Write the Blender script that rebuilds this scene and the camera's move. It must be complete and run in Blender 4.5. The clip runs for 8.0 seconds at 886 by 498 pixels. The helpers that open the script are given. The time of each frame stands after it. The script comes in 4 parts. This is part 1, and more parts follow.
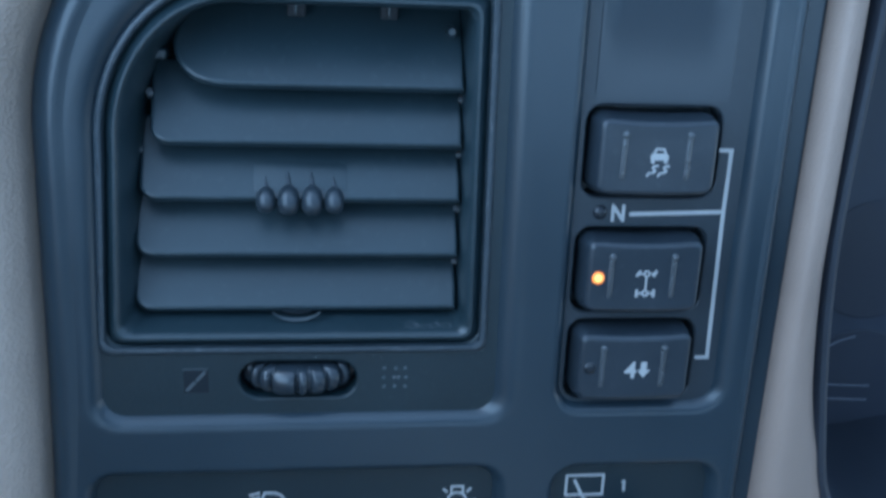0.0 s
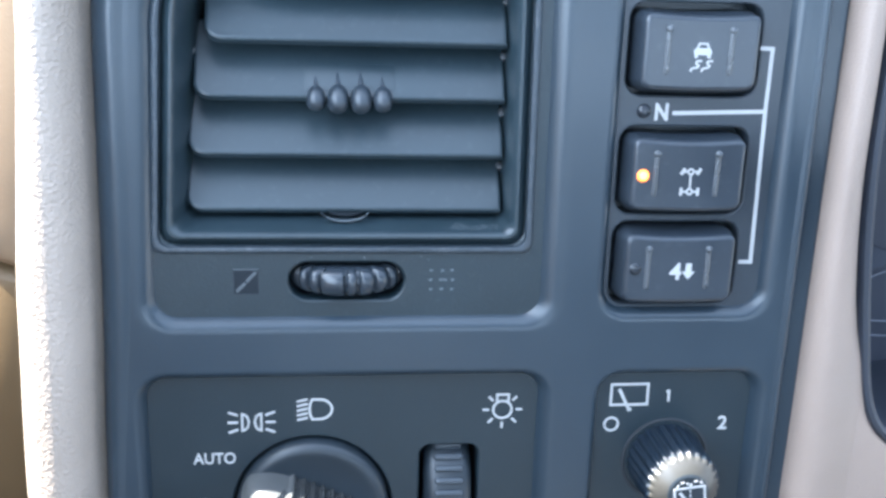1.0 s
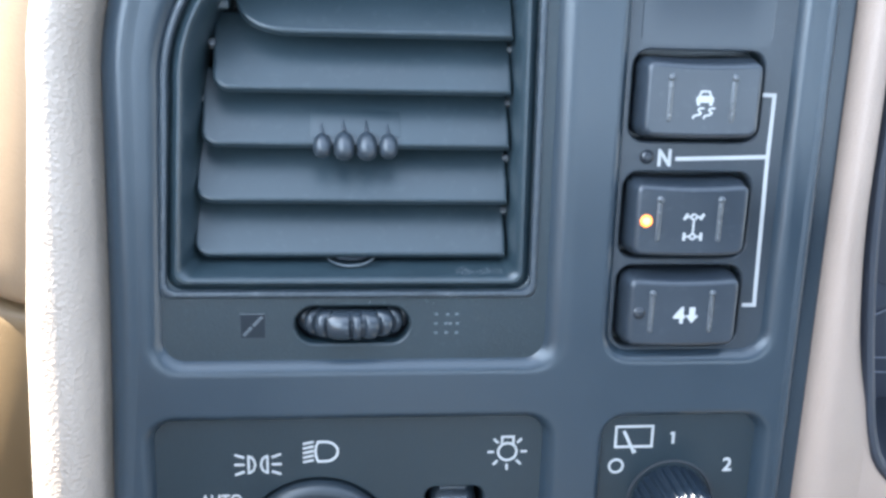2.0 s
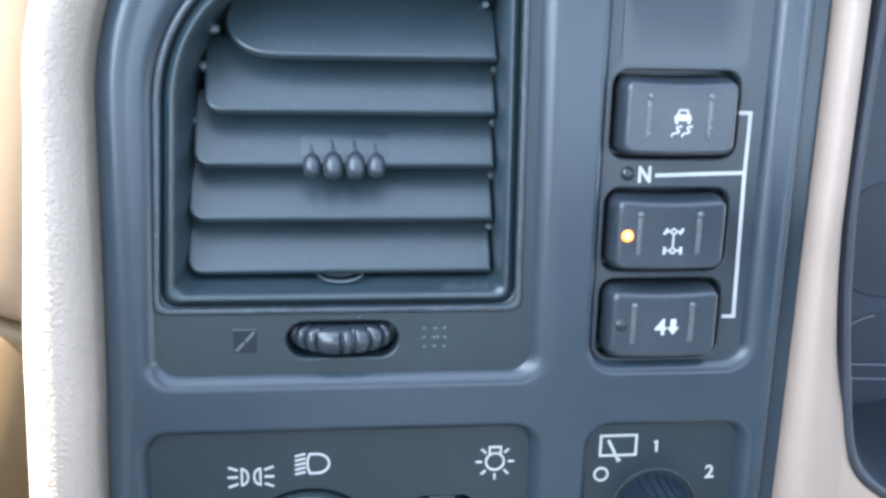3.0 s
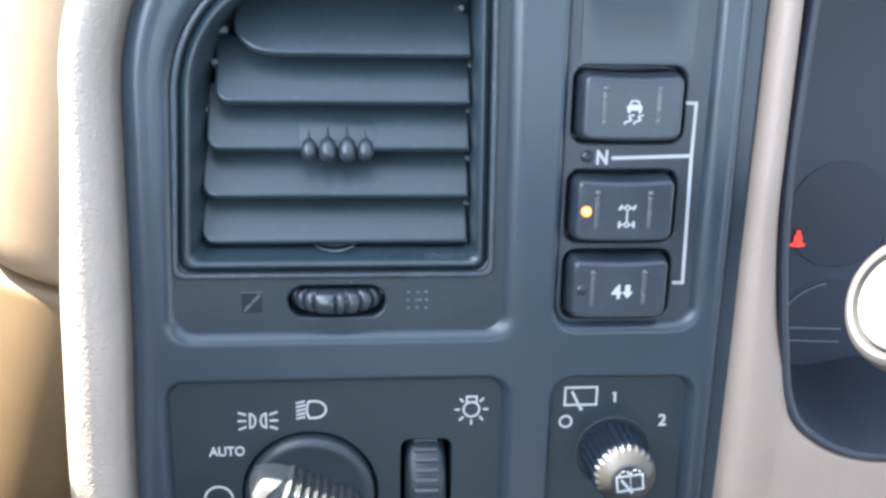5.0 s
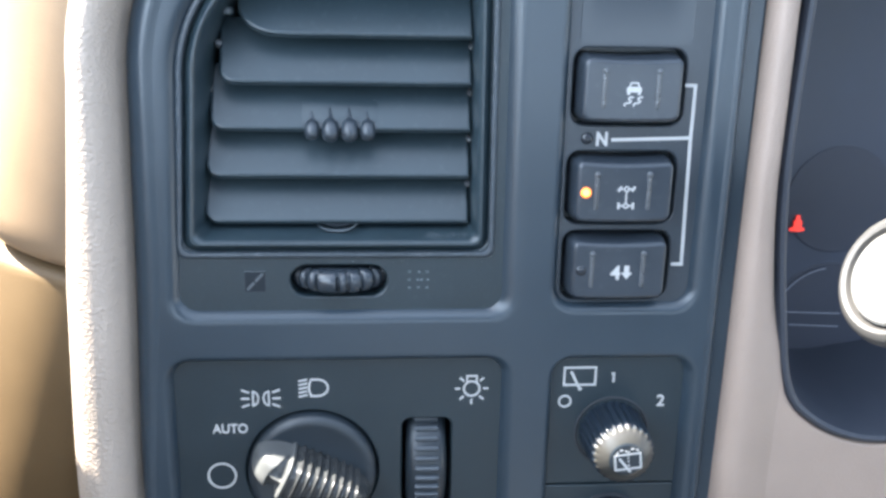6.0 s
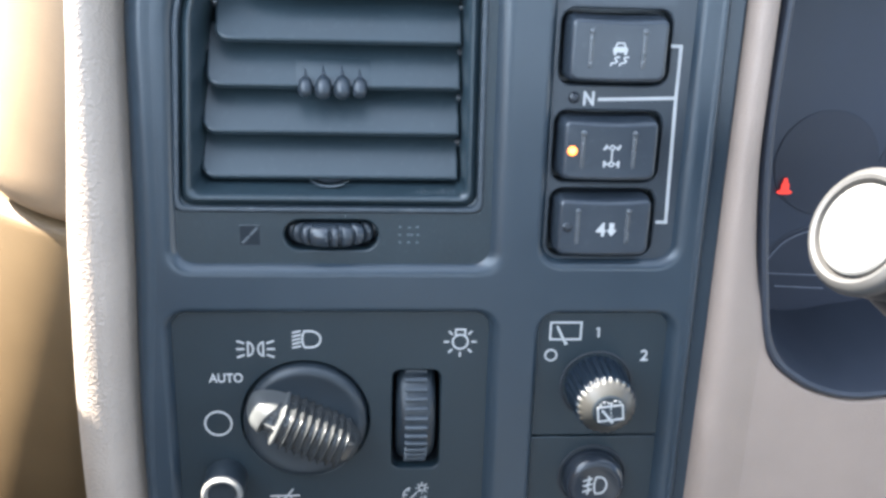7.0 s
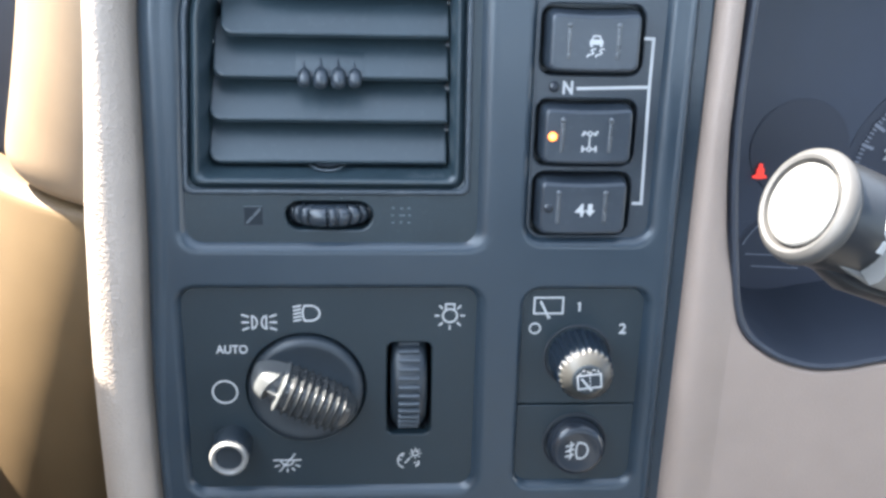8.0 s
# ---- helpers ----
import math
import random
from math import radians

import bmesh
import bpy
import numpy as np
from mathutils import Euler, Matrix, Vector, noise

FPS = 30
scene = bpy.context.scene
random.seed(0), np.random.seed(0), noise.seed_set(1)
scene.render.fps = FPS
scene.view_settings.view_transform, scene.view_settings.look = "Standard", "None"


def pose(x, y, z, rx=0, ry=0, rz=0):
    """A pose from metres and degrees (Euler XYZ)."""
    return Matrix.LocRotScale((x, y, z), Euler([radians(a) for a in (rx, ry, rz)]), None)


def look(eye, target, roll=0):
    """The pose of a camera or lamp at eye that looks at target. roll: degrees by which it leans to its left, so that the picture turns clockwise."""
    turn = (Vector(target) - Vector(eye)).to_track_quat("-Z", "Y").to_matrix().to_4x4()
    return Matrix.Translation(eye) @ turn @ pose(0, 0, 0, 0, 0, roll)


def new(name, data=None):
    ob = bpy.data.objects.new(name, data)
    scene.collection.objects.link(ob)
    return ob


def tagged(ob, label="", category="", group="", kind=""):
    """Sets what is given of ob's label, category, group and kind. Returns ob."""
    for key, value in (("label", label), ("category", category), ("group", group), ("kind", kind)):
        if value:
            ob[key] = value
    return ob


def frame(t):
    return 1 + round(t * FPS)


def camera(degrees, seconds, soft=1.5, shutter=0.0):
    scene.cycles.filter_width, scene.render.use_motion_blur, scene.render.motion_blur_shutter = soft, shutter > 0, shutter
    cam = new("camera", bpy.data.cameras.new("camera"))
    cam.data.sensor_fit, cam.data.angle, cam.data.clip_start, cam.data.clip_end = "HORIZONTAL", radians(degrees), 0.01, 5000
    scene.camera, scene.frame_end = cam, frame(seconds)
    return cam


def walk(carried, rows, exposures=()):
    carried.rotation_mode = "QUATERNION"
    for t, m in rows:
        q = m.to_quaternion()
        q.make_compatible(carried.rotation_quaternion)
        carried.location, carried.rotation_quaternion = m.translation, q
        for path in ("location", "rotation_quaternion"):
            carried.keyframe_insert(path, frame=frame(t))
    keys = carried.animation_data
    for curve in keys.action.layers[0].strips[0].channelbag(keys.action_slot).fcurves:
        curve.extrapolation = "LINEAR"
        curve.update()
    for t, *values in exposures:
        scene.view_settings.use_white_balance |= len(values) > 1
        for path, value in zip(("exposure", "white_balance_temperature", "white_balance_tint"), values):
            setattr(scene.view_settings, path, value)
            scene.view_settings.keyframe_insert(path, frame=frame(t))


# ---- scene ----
# Metres. x runs along the dashboard to the right, y into the dashboard, z up.
# The origin lies on the face of the switch panel, under the dome lamp mark.
LEAN = Matrix.Rotation(-radians(20), 4, "X")  # the dashboard leans away from the driver
cam = camera(50.95, 8.0, soft=2.9, shutter=0.5)
ROWS = [
    (0.0, -0.0364, -0.2357, 0.1544, 72.09, -2.22, -6.37),
    (0.2, -0.0423, -0.2326, 0.1506, 73.56, -2.75, -7.70),
    (0.3, -0.0399, -0.2298, 0.1461, 73.28, -2.36, -7.01),
    (0.4, -0.0396, -0.2297, 0.1389, 73.16, -2.05, -6.76),
    (0.5, -0.0441, -0.2381, 0.1312, 73.95, -2.56, -5.59),
    (0.6, -0.0458, -0.2409, 0.1292, 73.49, -1.77, -4.96),
    (0.8, -0.0453, -0.2477, 0.1215, 74.38, -1.86, -5.90),
    (1.0, -0.0469, -0.2486, 0.1190, 74.36, -1.61, -5.94),
    (1.5, -0.0497, -0.2503, 0.1258, 74.79, -1.49, -5.69),
    (1.7, -0.0476, -0.2488, 0.1270, 75.27, -1.53, -5.22),
    (2.8, -0.0451, -0.2511, 0.1307, 75.49, -1.20, -6.30),
    (3.0, -0.0459, -0.2548, 0.1317, 75.73, -1.15, -6.13),
    (3.5, -0.0442, -0.2575, 0.1349, 76.29, -0.77, -5.88),
    (4.0, -0.0410, -0.2677, 0.1385, 75.88, -0.64, -5.28),
    (4.5, -0.0427, -0.2899, 0.1395, 75.24, -0.67, -4.88),
    (4.7, -0.0411, -0.2911, 0.1422, 74.66, -1.04, -5.23),
    (5.8, -0.0361, -0.2958, 0.1397, 73.29, -0.92, -4.43),
    (6.0, -0.0372, -0.2965, 0.1388, 73.51, -1.19, -4.67),
    (6.5, -0.0359, -0.2996, 0.1366, 72.39, -2.17, -4.86),
    (7.0, -0.0321, -0.3066, 0.1361, 71.78, -1.56, -4.13),
    (7.5, -0.0292, -0.3198, 0.1378, 71.58, -1.58, -4.02),
    (8.0, -0.0269, -0.3313, 0.1388, 71.37, -1.31, -3.63),
]
EXPOSURES = [  # seconds, stops, kelvin, tint
    (0.0, 2.38, 4950, 0), (0.3, 2.84, 5150, 2), (0.6, 3.54, 5550, 6), (1.0, 3.68, 6000, 9), (3.5, 3.90, 6350, 9),
    (4.5, 3.80, 6400, 10), (6.0, 3.47, 6450, 10), (8.0, 3.45, 6450, 10)]
walk(cam, [(t, LEAN @ pose(x, y, z, rx, ry, rz)) for t, x, y, z, rx, ry, rz in ROWS], EXPOSURES)

# ---- world, sun, exposure ----
world = bpy.data.worlds.new("sky")
scene.world = world
world.use_nodes = True
wn = world.node_tree
sky = wn.nodes.new("ShaderNodeTexSky")
sky.sky_type = "NISHITA"
sky.sun_disc = False
sky.sun_elevation = radians(53)
sky.sun_rotation = radians(299)
wn.nodes["Background"].inputs["Strength"].default_value = 0.05
wn.links.new(sky.outputs["Color"], wn.nodes["Background"].inputs["Color"])

sun_data = bpy.data.lights.new("sun", "SUN")
sun_data.energy = 5.0
sun_data.angle = radians(0.5)
sun_data.color = (1.0, 0.93, 0.82)
sun = new("sun", sun_data)
sun.matrix_world = look(LEAN @ Vector((-5.3, 0.27, 8.48)), (0, 0, 0))


def window_light(name, at, target, wide, high, power, colour):
    """Daylight in a window's opening."""
    d = bpy.data.lights.new(name, "AREA")
    d.shape, d.size, d.size_y, d.energy, d.color = "RECTANGLE", wide, high, power, colour
    new(name, d).matrix_world = look(at, target)


window_light("side_window_light", (-0.30, -0.22, 0.40), (1.0, -0.22, 0.40), 0.80, 0.48, 1.02, (0.74, 0.87, 1.0))
# Unseen added light that lays a sheen on the panel's upper half.
window_light("rear_fill_light", (0.495, -1.27, 0.50), (0.495, 0.0, 0.50), 1.5, 0.20, 0.66, (0.74, 0.87, 1.0))
window_light("windscreen_light", (0.45, 0.02, 0.60), (0.45, -0.30, -0.25), 1.4, 1.1, 1.12, (0.78, 0.89, 1.0))

# ---- materials ----
def surface(name, colour, rough=0.5, grain=0.0, size=0.0006, stain=0.15, metal=0.0, spec=0.5, dust=0.0):
    """A moulded surface: grain is the relief's strength, size its cell in metres, stain the slow change of tone."""
    m = bpy.data.materials.new(name)
    m.use_nodes = True
    nt = m.node_tree
    b = nt.nodes["Principled BSDF"]
    b.inputs["Metallic"].default_value = metal
    b.inputs["Specular IOR Level"].default_value = spec
    co = nt.nodes.new("ShaderNodeTexCoord")
    big = nt.nodes.new("ShaderNodeTexNoise")
    big.inputs["Scale"].default_value = 45.0
    big.inputs["Detail"].default_value = 5.0
    nt.links.new(co.outputs["Object"], big.inputs["Vector"])
    tone = nt.nodes.new("ShaderNodeMapRange")
    tone.inputs["From Min"].default_value, tone.inputs["From Max"].default_value = 0.3, 0.7
    tone.inputs["To Min"].default_value, tone.inputs["To Max"].default_value = 1 - stain, 1 + stain
    nt.links.new(big.outputs["Fac"], tone.inputs["Value"])
    mix = nt.nodes.new("ShaderNodeVectorMath")
    mix.operation = "SCALE"
    mix.inputs[0].default_value = colour[:3]
    nt.links.new(tone.outputs["Result"], mix.inputs["Scale"])
    last = mix.outputs["Vector"]
    if dust:
        fine = nt.nodes.new("ShaderNodeTexNoise")
        fine.inputs["Scale"].default_value = 420.0
        fine.inputs["Detail"].default_value = 8.0
        nt.links.new(co.outputs["Object"], fine.inputs["Vector"])
        pick = nt.nodes.new("ShaderNodeMapRange")
        pick.inputs["From Min"].default_value, pick.inputs["From Max"].default_value = 0.56, 0.78
        pick.inputs["To Max"].default_value = dust
        nt.links.new(fine.outputs["Fac"], pick.inputs["Value"])
        lay = nt.nodes.new("ShaderNodeMix")
        lay.data_type = "RGBA"
        lay.inputs["B"].default_value = (0.32, 0.33, 0.34, 1)
        nt.links.new(pick.outputs["Result"], lay.inputs["Factor"])
        nt.links.new(last, lay.inputs["A"])
        last = lay.outputs["Result"]
    nt.links.new(last, b.inputs["Base Color"])
    rr = nt.nodes.new("ShaderNodeMapRange")
    rr.inputs["To Min"].default_value, rr.inputs["To Max"].default_value = rough - 0.07, rough + 0.07
    nt.links.new(big.outputs["Fac"], rr.inputs["Value"])
    nt.links.new(rr.outputs["Result"], b.inputs["Roughness"])
    if grain:
        cell = nt.nodes.new("ShaderNodeTexVoronoi")
        cell.inputs["Scale"].default_value = 1 / size
        nt.links.new(co.outputs["Object"], cell.inputs["Vector"])
        bump = nt.nodes.new("ShaderNodeBump")
        bump.inputs["Strength"].default_value = grain
        bump.inputs["Distance"].default_value = size * 0.5
        nt.links.new(cell.outputs["Distance"], bump.inputs["Height"])
        nt.links.new(bump.outputs["Normal"], b.inputs["Normal"])
    return m


def glow(name, colour, strength):
    m = bpy.data.materials.new(name)
    m.use_nodes = True
    b = m.node_tree.nodes["Principled BSDF"]
    b.inputs["Base Color"].default_value = (*colour, 1)
    b.inputs["Emission Color"].default_value = (*colour, 1)
    b.inputs["Emission Strength"].default_value = strength
    return m


PANEL = surface("panel_plastic", (0.020, 0.031, 0.042), 0.31, 0.07, 0.0005, 0.05)
RIMGRAIN = surface("grained_rim_plastic", (0.030, 0.040, 0.050), 0.36, 0.45, 0.0007, 0.12, dust=0.10)
VENT = surface("vent_plastic", (0.0172, 0.0290, 0.0365), 0.33, 0.07, 0.0004, 0.08, dust=0.03)
PLATE = surface("switch_plastic", (0.0085, 0.0168, 0.0226), 0.38, 0.12, 0.0005, 0.06, dust=0.008)
SMOKE = surface("smooth_plate_plastic", (0.023, 0.030, 0.038), 0.36, 0.08, 0.0005, 0.08, dust=0.02)
SURROUND = surface("grained_surround_plastic", (0.0098, 0.0190, 0.0250), 0.38, 0.22, 0.0005, 0.12, dust=0.025)
CAP = surface("button_plastic", (0.023, 0.030, 0.039), 0.30, 0.05, 0.0004, 0.10, dust=0.04)
# Lighter than the caps, so the button ribs keep their highlights.
RIB = surface("button_rib_plastic", (0.066, 0.074, 0.082), 0.28, stain=0.1)
KNOB = surface("knob_plastic", (0.012, 0.018, 0.024), 0.42, 0.0, stain=0.12)
GLOSS = surface("glossy_black_plastic", (0.015, 0.019, 0.025), 0.22, stain=0.1)
# Much paler than the grip: direct sun on the pointer end, put in as colour.
SUNKNOB = surface("sunlit_knob_plastic", (0.075, 0.078, 0.078), 0.36, stain=0.2)
KNOBRIB = surface("ribbed_knob_plastic", (0.032, 0.034, 0.035), 0.22, stain=0.12)
# Lighter than the wheel, standing in for the light its ribs catch.
WHEELRIB = surface("dimmer_rib_plastic", (0.038, 0.047, 0.057), 0.25, stain=0.15)
ROLLER = surface("roller_plastic", (0.022, 0.029, 0.037), 0.21, stain=0.1)
# The tip is a lighter copy of its knob, for sun on the chamfer.
SUNTIP = surface("sunlit_tip_plastic", (0.034, 0.033, 0.030), 0.34, stain=0.15)
KNOBSIDE = surface("dark_fluted_plastic", (0.008, 0.014, 0.022), 0.30, stain=0.15)
GLAZE = surface("smooth_cover_plastic", (0.026, 0.034, 0.043), 0.31, stain=0.05)
# Dull black for the shade under the louvre and in the sunken sign.
SHADEBLACK = surface("dull_shade_black", (0.010, 0.014, 0.019), 0.8, spec=0.28)
GAP = surface("black_cavity", (0.014, 0.017, 0.022), 0.7)
MARK = surface("white_print", (0.355, 0.358, 0.355), 0.5, stain=0.08)
# Paler than the vent plastic, for highlights on raised signs and the lip.
LITRELIEF = surface("moulded_mark", (0.075, 0.088, 0.098), 0.35, stain=0.3, dust=0.15)
BEIGE = surface("beige_trim", (0.262, 0.202, 0.166), 0.55, 0.25, 0.0008, 0.05)
HIDE = surface("beige_grained_pad", (0.290, 0.242, 0.203), 0.55, 0.5, 0.0011, 0.05)
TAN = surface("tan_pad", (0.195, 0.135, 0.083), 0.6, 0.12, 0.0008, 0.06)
# Browner than TAN, and lowered further to deepen the shade beside the edging.
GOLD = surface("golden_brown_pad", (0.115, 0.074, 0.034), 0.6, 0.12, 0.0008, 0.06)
HOOD = surface("cluster_hood_plastic", (0.021, 0.026, 0.037), 0.5, 0.1, 0.0005, 0.08)
FACE = surface("gauge_face", (0.021, 0.028, 0.046), 0.45, stain=0.08)
DIAL = surface("gauge_dial", (0.017, 0.021, 0.034), 0.5, stain=0.05)
FADED = surface("faded_gauge_print", (0.16, 0.17, 0.20), 0.5, stain=0.05)
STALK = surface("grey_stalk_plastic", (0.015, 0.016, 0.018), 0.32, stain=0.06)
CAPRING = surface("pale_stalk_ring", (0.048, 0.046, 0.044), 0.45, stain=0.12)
# Pale tone stands for the sunlit ring of the black push knob.
SUNRIM = surface("sunlit_rim_plastic", (0.17, 0.165, 0.155), 0.38, stain=0.2)
# Paler than ring and body to carry the sunlight on disc and sleeve.
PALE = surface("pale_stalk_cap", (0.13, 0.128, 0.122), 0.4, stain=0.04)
SHELL = surface("grey_headliner", (0.25, 0.27, 0.29), 0.9, stain=0.06)
CARPET = surface("dark_carpet", (0.10, 0.095, 0.09), 0.95, stain=0.2)
GROUND = surface("grey_asphalt", (0.10, 0.098, 0.094), 0.9, stain=0.2)
DUSTY = surface("pale_dust", (0.20, 0.21, 0.22), 0.9)
LINT = surface("grey_lint", (0.45, 0.46, 0.47), 0.9)
AMBER = glow("amber_lamp", (1.0, 0.24, 0.03), 0.16)
CORE = glow("amber_lamp_core", (1.0, 0.52, 0.12), 0.22)
RED = glow("red_lamp", (1.0, 0.05, 0.03), 0.07)


# ---- mesh tools; lengths in millimetres ----
MM = 0.001
BASE = {}


def root(name, at, label, category, group="", kind=""):
    """An empty at the foot of a thing."""
    ob = new(name)
    ob.empty_display_size = 0.01
    ob.matrix_world = LEAN @ Matrix.Translation(Vector(at) * MM)
    BASE[ob.name] = Vector(at) * MM
    return tagged(ob, label, category, group, kind)


def part(name, bm, material, parent=None, label="", smooth=35, lean=True):
    """Links a bmesh, drawn in place in millimetres, as one mesh under its thing."""
    bmesh.ops.remove_doubles(bm, verts=bm.verts, dist=0.002)
    bmesh.ops.recalc_face_normals(bm, faces=bm.faces)
    bmesh.ops.scale(bm, vec=(MM, MM, MM), verts=bm.verts)
    me = bpy.data.meshes.new(name)
    bm.to_mesh(me)
    bm.free()
    me.polygons.foreach_set("use_smooth", [True] * len(me.polygons))
    me.set_sharp_from_angle(angle=radians(smooth))
    me.polygons.foreach_set("use_smooth", [abs(p.normal.y) < 0.9995 for p in me.polygons])
    me.materials.append(material)
    ob = new(name, me)
    if parent is not None:
        ob.parent = parent
        if parent.name in BASE:
            ob.location = -BASE[parent.name]
    else:
        ob.matrix_world = LEAN if lean else Matrix()
    if label:
        ob["label"] = label
    return ob


def arc(cx, cz, rx, rz, a0, a1, n=7):
    return [(cx + rx * math.cos(radians(a0 + (a1 - a0) * k / (n - 1))), cz + rz * math.sin(radians(a0 + (a1 - a0) * k / (n - 1)))) for k in range(n)]


def rrect(x0, x1, z0, z1, r, n=7):
    return arc(x0 + r, z0 + r, r, r, 180, 270, n) + arc(x1 - r, z0 + r, r, r, 270, 360, n) + arc(x1 - r, z1 - r, r, r, 0, 90, n) + arc(x0 + r, z1 - r, r, r, 90, 180, n)


def circle(cx, cz, r, n=48):
    return [(cx + r * math.cos(2 * math.pi * k / n), cz + r * math.sin(2 * math.pi * k / n)) for k in range(n)]


def offset(pts, d):
    """The closed outline moved inwards by d (points run anticlockwise)."""
    out = []
    for i, p in enumerate(pts):
        a, b, c = Vector(pts[i - 1]), Vector(p), Vector(pts[(i + 1) % len(pts)])
        e, g = (b - a).normalized(), (c - b).normalized()
        n1, n2 = Vector((-e.y, e.x)), Vector((-g.y, g.x))
        m = (n1 + n2).normalized()
        q = b + m * (d / max(0.4, m.dot(n1)))
        out.append((q.x, q.y))
    return out


def smooth_line(pts, n=6):
    """A curve through the points."""
    out = []
    for i in range(len(pts) - 1):
        p0, p1, p2, p3 = (Vector(pts[max(0, min(len(pts) - 1, i + k))]) for k in (-1, 0, 1, 2))
        for k in range(n):
            t = k / n
            q = 0.5 * (2 * p1 + (p2 - p0) * t + (2 * p0 - 5 * p1 + 4 * p2 - p3) * t * t + (3 * p1 - p0 - 3 * p2 + p3) * t ** 3)
            out.append((q.x, q.y))
    return out + [tuple(pts[-1])]


def ring(bm, pts, y):
    return [bm.verts.new((p[0], y, p[1])) for p in pts]


def band(bm, a, b, closed=True):
    n = len(a)
    for i in range(n if closed else n - 1):
        j = (i + 1) % n
        bm.faces.new((a[i], a[j], b[j], b[i]))


def stack(bm, loops, close_first=False, close_last=False):
    """Rings (outline, y) joined one to the next."""
    rs = [ring(bm, p, y) for p, y in loops]
    for a, b in zip(rs, rs[1:]):
        band(bm, a, b)
    if close_first:
        bm.faces.new(rs[0])
    if close_last:
        bm.faces.new(rs[-1])
    return rs


def fill(bm, rings_):
    """A flat face bounded by the first ring, with the others as holes."""
    edges = []
    for r in rings_:
        for i in range(len(r)):
            e = bm.edges.get((r[i], r[(i + 1) % len(r)])) or bm.edges.new((r[i], r[(i + 1) % len(r)]))
            edges.append(e)
    bmesh.ops.triangle_fill(bm, use_beauty=True, use_dissolve=False, edges=edges)


def slab(pts, y0, y1, bev=0.6, n=3):
    """A solid with its rounded front at y0 and its back at y1."""
    bm = bmesh.new()
    loops = [(offset(pts, bev * (1 - math.sin(math.pi / 2 * k / n))), y0 + bev * (1 - math.cos(math.pi / 2 * k / n))) for k in range(n + 1)]
    stack(bm, loops + [(pts, y1)], True, True)
    return bm


def sheet(pts, holes, y0, y1, edge=0.5):
    """A plate with holes through it; the holes' front edges are slightly rounded."""
    bm = bmesh.new()
    outer = stack(bm, [(offset(pts, edge), y0), (pts, y0 + edge), (pts, y1)])
    fronts = [outer[0]]
    for h in holes:
        wide = offset(h, -edge)
        fronts.append(stack(bm, [(wide, y0), (offset(h, -edge * 0.3), y0 + edge * 0.35), (h, y0 + edge), (h, y1)])[0])
    fill(bm, fronts)
    return bm


def cup(pts, y0, y1):
    bm = bmesh.new()
    stack(bm, [(pts, y0), (pts, y1)], False, True)
    return bm


def turned(cx, cz, profile, n=64, shape=None, front=True):
    """A body turned about an axis along y through (cx, cz). profile: (radius, y), the last closes it."""
    bm = bmesh.new()
    rs = []
    for r, y in profile:
        vs = []
        for k in range(n):
            a = 2 * math.pi * k / n
            q = r if shape is None else shape(r, y, a)
            vs.append(bm.verts.new((cx + q * math.cos(a), y, cz + q * math.sin(a))))
        rs.append(vs)
    for a, b in zip(rs, rs[1:]):
        band(bm, a, b)
    if front:
        bm.faces.new(rs[-1])
    return bm


def stroke(bm, pts, w, y, closed=False, thick=0.22):
    """A flat printed line of width w along the points, its face at y."""
    n = len(pts)
    left, right = [], []
    for i in range(n):
        b = Vector(pts[i])
        a = Vector(pts[i - 1]) if (i > 0 or closed) else None
        c = Vector(pts[(i + 1) % n]) if (i < n - 1 or closed) else None
        e = (b - a).normalized() if a is not None else (c - b).normalized()
        g = (c - b).normalized() if c is not None else e
        n1, n2 = Vector((-e.y, e.x)), Vector((-g.y, g.x))
        m = (n1 + n2)
        m = m.normalized() if m.length > 1e-6 else n1
        k = w / 2 / max(0.5, m.dot(n1))
        left.append(b + m * k)
        right.append(b - m * k)
    lf, rf = ring(bm, left, y), ring(bm, right, y)
    lb, rb = ring(bm, left, y + thick), ring(bm, right, y + thick)
    for a, b in ((lf, rf), (rb, lb), (lb, lf), (rf, rb)):
        band(bm, a, b, closed)
    if not closed:
        for i in (0, -1):
            bm.faces.new((lf[i], rf[i], rb[i], lb[i]))


def blot(bm, pts, y, thick=0.22):
    f, b = ring(bm, pts, y), ring(bm, pts, y + thick)
    band(bm, f, b)
    bm.faces.new(f)


def mark(name, parent, cx, cz, y, lines=(), blots=(), turn=0.0, material=None, label="", w=0.55, size=1.0):
    """Printed signs: lines of (points, closed[, width]) and filled outlines, about (cx, cz)."""
    bm = bmesh.new()
    c, s = math.cos(radians(turn)) * size, math.sin(radians(turn)) * size
    put = lambda pts: [(cx + x * c - z * s, cz + x * s + z * c) for x, z in pts]
    for l in lines:
        stroke(bm, put(l[0]), l[2] if len(l) > 2 else w, y, l[1])
    for pts in blots:
        blot(bm, put(pts), y)
    return part(name, bm, material or MARK, parent, label, 20)


